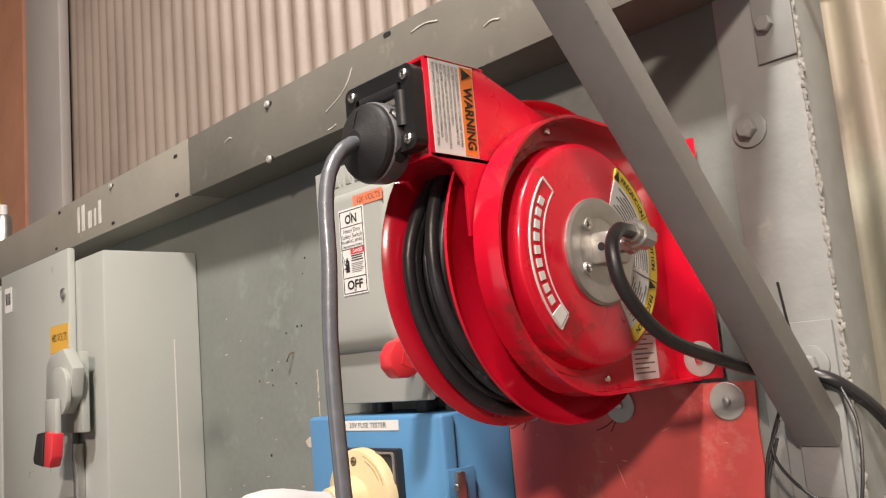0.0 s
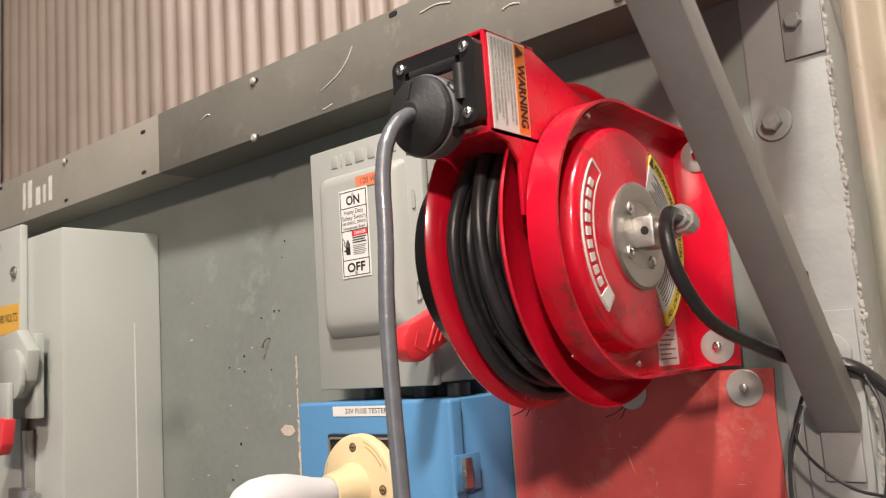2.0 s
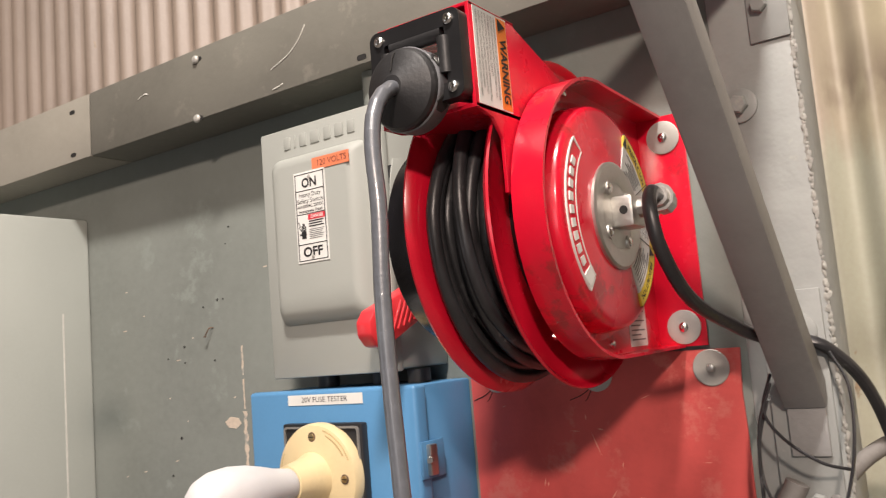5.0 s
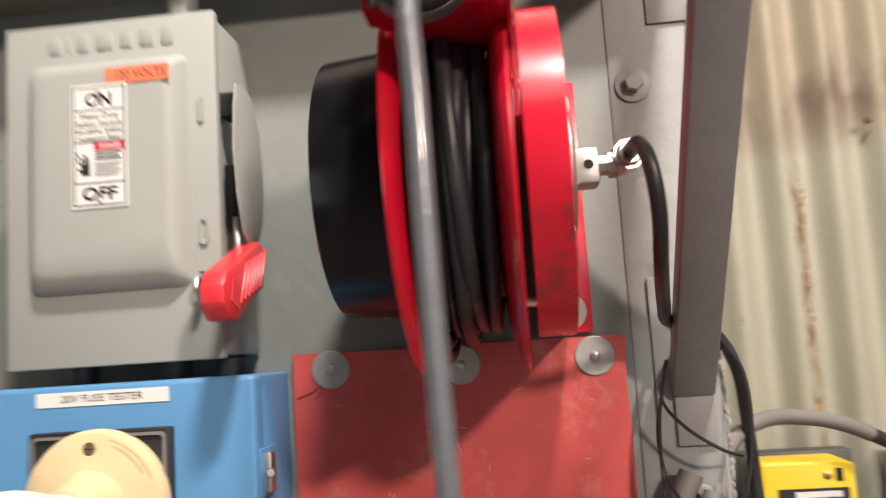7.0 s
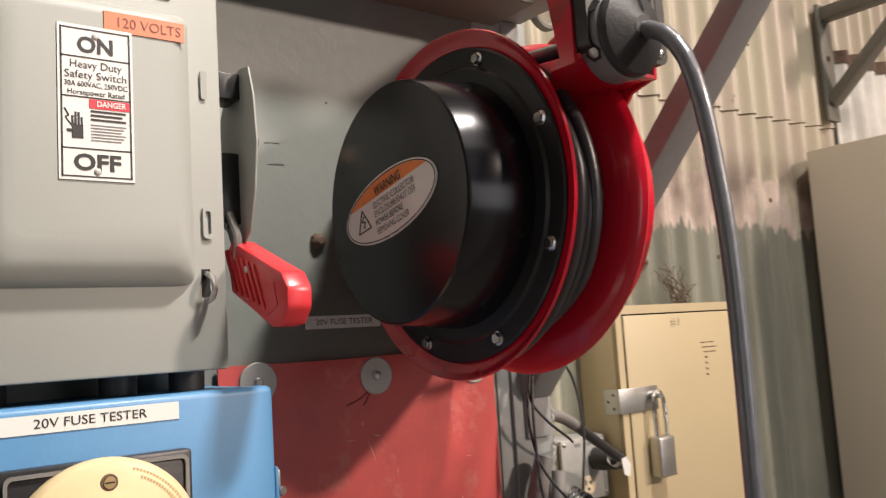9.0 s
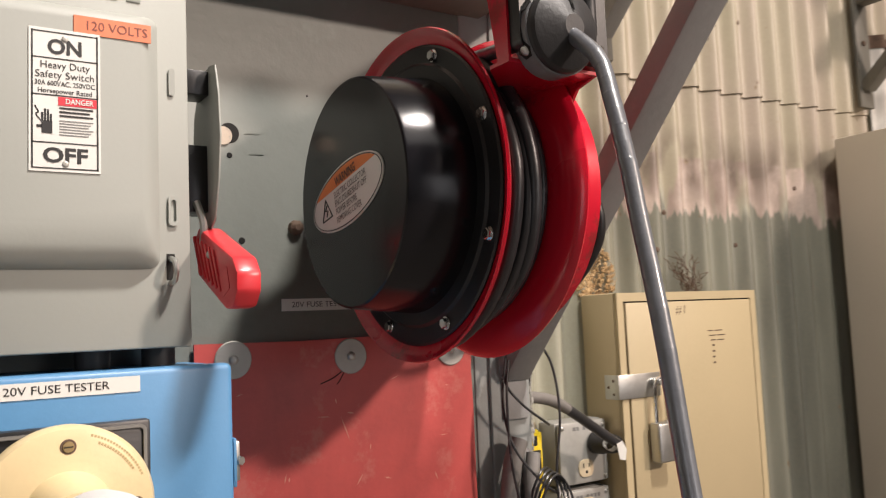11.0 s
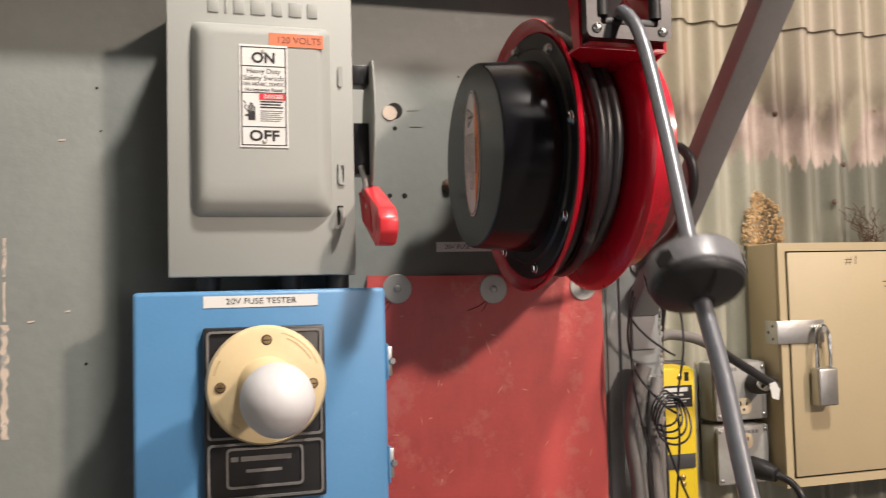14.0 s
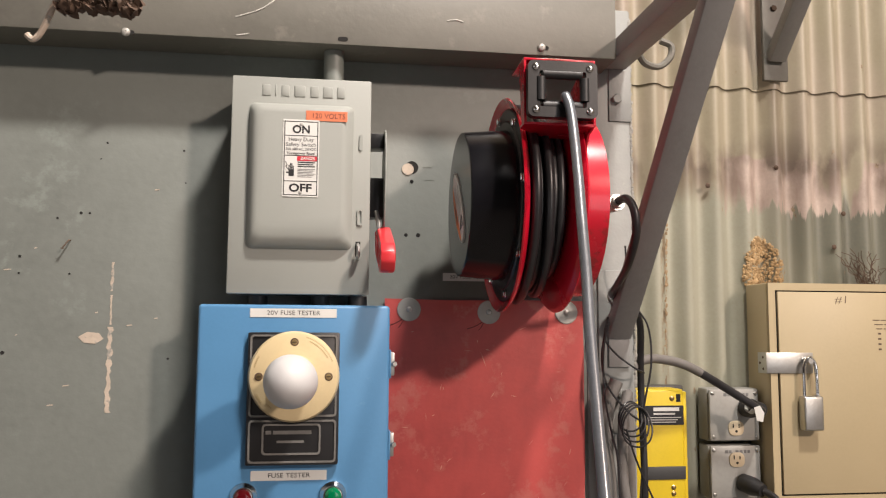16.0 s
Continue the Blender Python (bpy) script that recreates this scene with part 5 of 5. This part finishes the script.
cord = thing("reel_cord", (-0.62, 0.45, 1.0), "black rubber cord hanging from the reel's roller guide", "cord")
SEGS = []
d = -0.62
while d < 1.35:
    L = 0.016 if d < 0.22 else (0.03 if d < 0.5 else 0.09)
    SEGS.append((d, d + L))
    d += L
SEG_MESH = {}
SEG_OBS = []
for a, b in SEGS:
    L = round(b - a, 4)
    if L not in SEG_MESH:
        r = 0.0074
        g = lathe([(-r, 0)] + [(-r * math.cos(radians(a)), r * math.sin(radians(a))) for a in (30, 60)] + [(-0.0004, r), (0.0004, r), (L - 0.0004, r), (L + 0.0004, r)] + [(L + r * math.cos(radians(a)), r * math.sin(radians(a))) for a in (60, 30)] + [(L + r, 0)], (0, 0, 0), (0, 0, 1), 14)
        me = bpy.data.meshes.new("cord_piece")
        g.to_mesh(me)
        g.free()
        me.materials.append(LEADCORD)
        me.shade_smooth()
        SEG_MESH[L] = me
    ob = new("cord_piece", SEG_MESH[L])
    ob.parent = cord
    SEG_OBS.append(ob)


# ---- grey disconnect box at the far end of the panel ----
def disconnect():
    bx0, bx1, z1 = -2.47, -1.80, 1.910
    dc = thing("disconnect_box", (-2.1, W, 1.0), "tall grey enamelled disconnect box with black and red handle", "electrical box")
    part("body", box(bx0, bx1, 0.700, W - 0.0005, 0.95, z1, 0.006), BOXGREY, dc)
    part("door", box(-2.45, -1.955, 0.682, 0.6995, 0.97, 1.938, 0.004), BOXGREY, dc)
    part("door_screw", panhead((-1.981, 0.682, 1.836), (0, -1, 0), 0.013, 0.008), ZINC, dc)
    v = part("voltage_label", box(-2.075, -1.955 - 0.004, 0.6812, 0.683, 1.705, 1.768), AMBER, dc, "amber voltage label")
    letters("480 VOLTS", 0.026, (-2.015, 0.6812, 1.738), (1, 0, 0), (0, 0, 1), INK, v, 0.0, 0.095)
    mk = part("maker_label", box(-2.415, -2.36, 0.6812, 0.683, 1.835, 1.90), WHITE, dc, "white maker's label")
    bars([(0.008, 0.02, 0.010, 0.03), (0.022, 0.02, 0.010, 0.03), (0.036, 0.02, 0.010, 0.03)], (-2.415, 0.6812, 1.835), (1, 0, 0), (0, 0, 1), INK, mk)
    hp = part("handle_plate", box(-2.02, -1.84, 0.664, 0.6815, 1.525, 1.695, 0.003), BOXGREY, dc)
    part("handle_hub", prism([(-1.985, 1.585), (-1.975, 1.675), (-1.95, 1.695), (-1.87, 1.705), (-1.815, 1.66), (-1.83, 1.60), (-1.87, 1.565)], "y", 0.638, 0.664, 0.004), BOXGREY, hp)
    part("handle_boss", prism(rounded(-1.925, -1.825, 1.565, 1.665, 0.04), "y", 0.628, 0.639, 0.003), BOXGREY, hp)
    part("lever", box(-1.925, -1.855, 0.616, 0.628, 1.515, 1.60, 0.004), BOXGREY, hp)
    g = part("grip", prism([(-1.945, 1.530), (-1.900, 1.533), (-1.915, 1.460), (-1.968, 1.465), (-1.972, 1.477)], "y", 0.606, 0.634, 0.004), BLACKPAINT, dc, "black handle grip")
    part("red_side", prism([(-1.8995, 1.533), (-1.852, 1.529), (-1.862, 1.480), (-1.878, 1.459), (-1.9145, 1.460)], "y", 0.608, 0.632, 0.004), HANDLE, g)
    part("hinge_bar", box(-1.945, -1.925, 0.680, 0.6995, 1.0, 1.50, 0.003), ZINC, dc)
    part("hasp", box(-1.975, -1.88, 0.665, 0.6815, 1.345, 1.385, 0.003), ZINC, dc)
    part("paint_scratch", box(-1.8001, -1.7993, 0.855, 0.8575, 1.30, 1.71), CHALK, dc)
    return dc


disconnect()
nb = thing("junction_cabinet", (-2.75, W, 0.9), "plain grey enamelled junction cabinet", "electrical box")
part("body", box(-2.98, -2.49, 0.71, W - 0.0005, 0.9, 1.93, 0.006), BOXGREY, nb)
part("door", box(-2.97, -2.50, 0.692, 0.7095, 0.92, 1.91, 0.004), BOXGREY, nb)


# ---- beige wall cabinet with padlock ----
def wall_cabinet():
    x0, x1, z0, z1, yf = 0.043, 0.466, 1.112, 1.608, 1.150
    wc = thing("wall_cabinet", (0.25, 1.25, z0), "beige enamelled wall cabinet, padlocked, on the siding", "cabinet")
    part("body", box(x0, x1, yf + 0.004, 1.2485, z0, z1, 0.003), BEIGE, wc)
    part("face_frame", ring_plate([(x0, z0), (x1, z0), (x1, z1), (x0, z1)], [(x0 + 0.017, z0 + 0.017), (x1 - 0.017, z0 + 0.017), (x1 - 0.017, z1 - 0.017), (x0 + 0.017, z1 - 0.017)], "y", yf - 0.004, yf + 0.0038), BEIGE, wc)
    part("gap", box(x0 + 0.017, x1 - 0.017, yf + 0.002, yf + 0.0038, z0 + 0.017, z1 - 0.017), HOLE, wc)
    dr = part("door", box(x0 + 0.0225, x1 - 0.020, yf - 0.005, yf + 0.0018, z0 + 0.021, z1 - 0.020, 0.0015), BEIGE, wc)
    letters("#1", 0.026, (0.224, yf - 0.005, 1.570), (1, 0.0, 0.02), (0.12, 0, 1), GRIME, dr, -0.012, 0.028)
    bars([(0, 0.028, 0.018, 0.0022), (0.021, 0.028, 0.026, 0.0022), (0.004, 0.018, 0.022, 0.0022), (0.029, 0.018, 0.026, 0.0022), (0.008, 0.008, 0.016, 0.0022), (0.027, 0.008, 0.024, 0.0022), (0.012, -0.004, 0.008, 0.004), (0.012, -0.016, 0.008, 0.004), (0.012, -0.028, 0.008, 0.004), (0.012, -0.040, 0.008, 0.004)], (0.300, yf - 0.005, 1.495), (1, 0, 0), (0, 0, 1), GRIME, dr)
    hs = bmesh.new()
    box(0.033, 0.145, yf - 0.0085, yf - 0.0055, 1.402, 1.449, 0.001, hs)
    box(0.031, 0.034, yf - 0.0085, yf + 0.03, 1.402, 1.449, 0.001, hs)
    hp = part("hasp", hs, ZINC, wc, "galvanised hasp")
    part("staple", lathe([(0, 0), (0, 0.010), (0.006, 0.010), (0.008, 0.006), (0.020, 0.006), (0.020, 0)], (0.128, yf - 0.0085, 1.430), (0, -1, 0), 14), ZINC, hp)
    for yy, zz in ((yf + 0.006, 1.412), (yf + 0.020, 1.425), (yf + 0.006, 1.438)):
        part("rivet", panhead((0.031, yy, zz), (-1, 0, 0), 0.003, 0.0015), GRIME, hp)
    return wc


wall_cabinet()
pk = thing("padlock", (0.128, 1.125, 1.27), "brushed steel padlock through the hasp", "padlock")
part("body", box(0.104, 0.150, 1.1135, 1.1395, 1.276, 1.352, 0.004, None, 3), ZINC, pk)
part("shackle", tube([(0.112, 1.127, 1.350), (0.112, 1.127, 1.40), (0.115, 1.127, 1.424), (0.1275, 1.127, 1.4385), (0.140, 1.127, 1.424), (0.143, 1.127, 1.40), (0.143, 1.127, 1.350)], 0.0042, 12), CHROME, pk)
part("shackle_collar", lathe([(0, 0.0042), (0, 0.0062), (0.003, 0.0062), (0.003, 0.0042)], (0.143, 1.127, 1.352), (0, 0, 1), 12), ZINC, pk)
part("keyway", lathe([(0, 0), (0, 0.006), (0.0005, 0.006), (0.0005, 0)], (0.127, 1.126, 1.2755), (0, 0, -1), 12), HOLE, pk)
tw = thing("wire_bundle", (0.34, 1.21, 1.608), "tangle of thin dark wires standing on the beige cabinet", "wire")
rnd = random.Random(3)
for k in range(26):
    x = 0.340 + rnd.uniform(-0.02, 0.03)
    p = [(x, 1.215, 1.609)]
    dx = rnd.uniform(-0.055, 0.04)
    hz = rnd.uniform(0.008, 0.018)
    for j in range(1, 6):
        p.append((x + dx * j / 5 + rnd.uniform(-0.011, 0.011), 1.215 + rnd.uniform(-0.01, 0.012), 1.609 + hz * j + rnd.uniform(-0.004, 0.004)))
    part("wire", tube(p, 0.0009, 5, None, 4), GRIME, tw)
nest = bmesh.new()
rnd = random.Random(8)
for k in range(420):
    f = rnd.random() ** 1.2
    x, z = 0.093 + rnd.uniform(-1, 1) * 0.050 * math.sqrt(max(0.05, 1 - f ** 3)), 1.606 + 0.120 * f
    y = 1.264 + 0.012 * math.cos(2 * math.pi * (x - 0.02) / 0.0785) - 0.002
    g = bmesh.new()
    bmesh.ops.create_icosphere(g, subdivisions=1, radius=rnd.uniform(0.0018, 0.0058))
    for v in g.verts:
        v.co = v.co * (1 + rnd.uniform(-0.3, 0.3))
        v.co.y *= 0.5
        v.co += Vector((x, y, z))
    merge(nest, g)
for k in range(130):
    f = rnd.random() ** 1.3
    x, z = 0.093 + rnd.uniform(-1, 1) * 0.048 * math.sqrt(max(0.05, 1 - f ** 3)), 1.610 + 0.112 * f
    y = 1.264 + 0.012 * math.cos(2 * math.pi * (x - 0.02) / 0.0785) - 0.006
    a = rnd.uniform(0, math.pi)
    tube([(x, y, z), (x + 0.007 * math.cos(a), y - 0.003, z + 0.007 * math.sin(a)), (x + 0.014 * math.cos(a + 0.5), y, z + 0.014 * math.sin(a + 0.5))], 0.0005, 4, nest, 2)
part("wasp_nest", nest, MUD, None, "crumbling tan mud and straw nest above the cabinet", 50)["category"] = "nest"

# ---- tall cabinet ----
tc = thing("tall_cabinet", (1.25, 0.9, 0), "tall drab beige steel storage cabinet", "cabinet")
part("body", box(0.945, 1.75, 0.55, 1.222, 0.05, 2.005, 0.004), TALL, tc)
part("plinth", box(0.96, 1.73, 0.57, 1.20, 0.0, 0.0495), DARKGREY, tc)
for dx0, dx1 in ((0.95, 1.346), (1.35, 1.746)):
    dd = part("door", box(dx0, dx1, 0.533, 0.5495, 0.07, 1.99, 0.003), TALL, tc)
    part("handle", box((1.32 if dx0 < 1 else 1.36), (1.335 if dx0 < 1 else 1.375), 0.515, 0.5325, 0.95, 1.08, 0.004), ZINC, dd)


# ---- receptacle boxes ----
def receptacle(z0, z1, holes):
    ob = thing("receptacle_box", (-0.025, 1.25, z0), "weathered steel receptacle box with a black plug", "outlet", "receptacle boxes")
    x0, x1 = -0.088, 0.036
    part("box", box(x0, x1, 1.198, 1.2485, z0, z1, 0.006), OUTLET, ob)
    cv = part("cover", box(x0 + 0.002, x1 - 0.001, 1.188, 1.1975, z0 + 0.001, z1 - 0.001, 0.005), OUTLET, ob)
    for zz in holes:
        rc = part("receptacle", prism(rounded(-0.042, -0.005, zz - 0.0165, zz + 0.0165, 0.013), "y", 1.1855, 1.1882, 0.0008), IVORY, ob, "ivory receptacle face")
        sl = bmesh.new()
        for dx, h in ((-0.0075, 0.009), (0.0065, 0.0075)):
            box(-0.0235 + dx - 0.0012, -0.0235 + dx + 0.0012, 1.1848, 1.1856, zz + 0.001, zz + 0.001 + h, 0, sl)
        lathe([(0, 0), (0, 0.003), (0.0008, 0.003), (0.0008, 0)], (-0.0235, 1.1856, zz - 0.007), (0, -1, 0), 10, sl)
        part("slots", sl, HOLE, rc)
    for sx in (x0 + 0.010, x1 - 0.010):
        for sz in (z0 + 0.011, z1 - 0.011):
            part("screw", panhead((sx, 1.188, sz), (0, -1, 0), 0.0042, 0.0025), ZINC, ob)
    bars([(0, 0, 0.008, 0.007), (0.010, 0, 0.006, 0.007), (0.026, 0, 0.007, 0.007), (0.036, 0, 0.007, 0.007), (0.046, 0, 0.006, 0.007), (0.055, 0, 0.006, 0.007)], (-0.052, 1.188, z1 - 0.018), (1, 0, 0), (0, 0, 1), GREYINK, cv)
    return ob


receptacle(1.246, 1.366, (1.276,))
receptacle(1.117, 1.2375, (1.205,))
pg = thing("plug_and_cable", (-0.1, 1.15, 1.34), "dusty grey cable looping to a black plug", "cable")
part("plug", lathe([(0, 0), (0, 0.021), (0.020, 0.0215), (0.028, 0.019), (0.045, 0.018), (0.056, 0.015), (0.056, 0)], (0.002, 1.187, 1.322), (0.15, -1, 0.0), 20), RUBBER, pg, "black moulded plug")
part("tape", lathe([(0, 0.0125), (0.014, 0.0125)], (-0.017, 1.118, 1.325), (-0.8, -0.2, 0.4), 12), WHITE, pg, "scrap of white tape")
part("lead", tube([(0.008, 1.135, 1.320), (0.000, 1.114, 1.322), (-0.03, 1.107, 1.338), (-0.09, 1.097, 1.372), (-0.16, 1.077, 1.408)], 0.0090, 14), CORD, pg, "black lower stretch of the cable")
part("cable", tube([(-0.158, 1.0775, 1.407), (-0.19, 1.068, 1.421), (-0.23, 1.055, 1.432), (-0.29, 1.03, 1.438), (-0.34, 0.99, 1.425), (-0.375, 0.935, 1.395), (-0.385, 0.905, 1.35), (-0.385, 0.900, 1.25), (-0.385, 0.90, 0.8)], 0.0098, 14), GREYCORD, pg)
tag_bm = prism([(-0.020, 1.302), (-0.006, 1.298), (-0.002, 1.318), (-0.012, 1.334), (-0.026, 1.330)], "y", 1.0975, 1.0985)
part("tag", tag_bm, WHITE, pg, "torn white tape tag")
pl2 = thing("round_plug", (0.0, 1.15, 1.14), "black round plug with its cable in the lower receptacle", "plug")
part("plug", lathe([(0, 0), (0, 0.020), (0.030, 0.021), (0.040, 0.018), (0.058, 0.014), (0.058, 0)], (-0.012, 1.187, 1.155), (0.4, -1, -0.2), 20), RUBBER, pl2)
part("cable", tube([(0.010, 1.132, 1.144), (0.025, 1.105, 1.13), (0.035, 1.09, 1.09), (0.036, 1.10, 0.98), (0.034, 1.15, 0.8)], 0.0075, 12), CORD, pl2)


# ---- yellow charger housing ----
ch = thing("lantern_charger", (-0.225, 1.2, 1.1), "yellow moulded lantern charger housing on a grey plate", "charger")
part("mount_plate", box(-0.292, -0.138, 1.212, 1.2485, 1.02, 1.372, 0.003), DARKGREY, ch)
hb = part("housing", box(-0.283, -0.168, 1.142, 1.2115, 1.04, 1.368, 0.006, None, 3), YELLOW, ch)
part("side_rail", box(-0.1675, -0.158, 1.150, 1.2115, 1.05, 1.362, 0.003), YELLOW, ch)
lb = part("nameplate", box(-0.262, -0.170, 1.1405, 1.1418, 1.290, 1.332), PLATE, hb, "black nameplate")
bars([(0.022, 0.030, 0.060, 0.008), (0.022, 0.022, 0.050, 0.004), (0.008, 0.015, 0.078, 0.002), (0.008, 0.010, 0.070, 0.002), (0.014, 0.005, 0.060, 0.002)], (-0.262, 1.1405, 1.290), (1, 0, 0), (0, 0, 1), WHITE, lb)
part("dark_band", box(-0.268, -0.1675, 1.1400, 1.1418, 1.172, 1.200, 0.0005), DARKGREY, hb)
for sx, sz in ((-0.196, 1.348), (-0.196, 1.142), (-0.196, 1.155)):
    part("screw", panhead((sx, 1.142, sz), (0, -1, 0), 0.0055, 0.003), BRASS, hb)
part("slot", box(-0.186, -0.176, 1.1413, 1.1425, 1.340, 1.357), HOLE, hb)

# ---- conduits and loose wires by the bracket ----
cn = thing("cable_run", (-0.42, 0.9, 0.9), "paint-spattered grey conduits running down the column", "conduit")
for pts, r in ((((-0.415, 0.885, 1.40), (-0.432, 0.882, 1.36), (-0.440, 0.882, 1.28), (-0.430, 0.882, 1.18), (-0.425, 0.882, 0.8)), 0.013), (((-0.395, 0.880, 1.38), (-0.408, 0.870, 1.33), (-0.410, 0.870, 1.22), (-0.400, 0.870, 1.12), (-0.398, 0.870, 0.8)), 0.010)):
    part("conduit", tube(pts, r, 14), GREYCORD, cn)
part("strap_bolt", hexbolt((-0.40, W - 0.011, 1.375), (0, -1, 0), 0.010, 0.012), COLUMN, cn)
wr = thing("loose_wires", (-0.40, 0.88, 1.3), "thin black wires and a small coil hanging by the bracket", "wire")
wires = [
    ((-0.430, 0.885, 1.52), (-0.440, 0.876, 1.48), (-0.420, 0.868, 1.45), (-0.385, 0.868, 1.425), (-0.36, 0.885, 1.415)),
    ((-0.437, 0.885, 1.49), (-0.448, 0.872, 1.44), (-0.440, 0.860, 1.39), (-0.405, 0.850, 1.345), (-0.375, 0.85, 1.325)),
    ((-0.368, 0.90, 1.54), (-0.350, 0.885, 1.50), (-0.352, 0.870, 1.43), (-0.372, 0.860, 1.35), (-0.378, 0.85, 1.28), (-0.385, 0.86, 1.15)),
    ((-0.412, 0.845, 1.315), (-0.398, 0.845, 1.27), (-0.378, 0.85, 1.225), (-0.345, 0.86, 1.16), (-0.32, 0.87, 1.10)),
    ((-0.430, 0.880, 1.51), (-0.445, 0.868, 1.46), (-0.447, 0.862, 1.38), (-0.436, 0.858, 1.31), (-0.425, 0.855, 1.25), (-0.42, 0.86, 1.1)),
]
for w in wires:
    part("wire", tube(w, 0.0019, 7), CORD, wr)
for k in range(4):
    pts = []
    for j in range(25):
        a = 2 * math.pi * j / 24
        pts.append((-0.404 + 0.003 * k + (0.022 + 0.002 * k) * math.cos(a), 0.846 - 0.004 * k + 0.006 * math.sin(2 * a), 1.338 - 0.006 * k + (0.027 + 0.003 * k) * math.sin(a)))
    part("coil_turn", tube(pts, 0.0017, 7, None, 2), CORD, wr)
tie = thing("cable_tie_tail", (-0.398, 0.89, 1.56), "thin black cable tie tail standing on the column", "cable tie")
part("tail", tube([(-0.394, 0.885, 1.555), (-0.398, 0.868, 1.60), (-0.402, 0.862, 1.655)], 0.0016, 6), CORD, tie)


# ---- what moves ----
def motions():
    # the spool turns as the cord is drawn out
    base = spool.location.copy()
    rows = [(0.0, 0), (12.9, 0), (13.1, 5), (13.3, 28), (13.5, 62), (13.75, 85), (14.0, 104), (14.25, 124), (14.5, 142), (14.75, 158), (15.0, 178), (15.5, 215), (16.0, 240)]
    walk(spool, [(t, pose(*base, a)) for t, a in rows])
    # stop ball and cord run along the way of the cord
    ball_rows, seg_rows = [], [[] for _ in SEG_OBS]
    for t, s0 in zip(PULL_T, PULL_S):
        fine, s = way_at(blend(t), sway_at(t))
        p = on_way(fine, s, s0)
        q = on_way(fine, s, s0 - 0.02) - on_way(fine, s, s0 + 0.02)
        if t < 13.05:
            q = Vector((0.0, 1.0, 0.05))
        ball_rows.append((t, Matrix.Translation(p) @ Vector((0, 1, 0)).rotation_difference(q).to_matrix().to_4x4()))
        for i, (a, b) in enumerate(SEGS):
            u, v = on_way(fine, s, s0 + a), on_way(fine, s, s0 + b)
            m = Matrix.Translation(u - cord.location) @ Vector((0, 0, 1)).rotation_difference(v - u).to_matrix().to_4x4()
            seg_rows[i].append((t, m))
    walk(ball, ball_rows)
    for ob, rw in zip(SEG_OBS, seg_rows):
        walk(ob, rw)


motions()
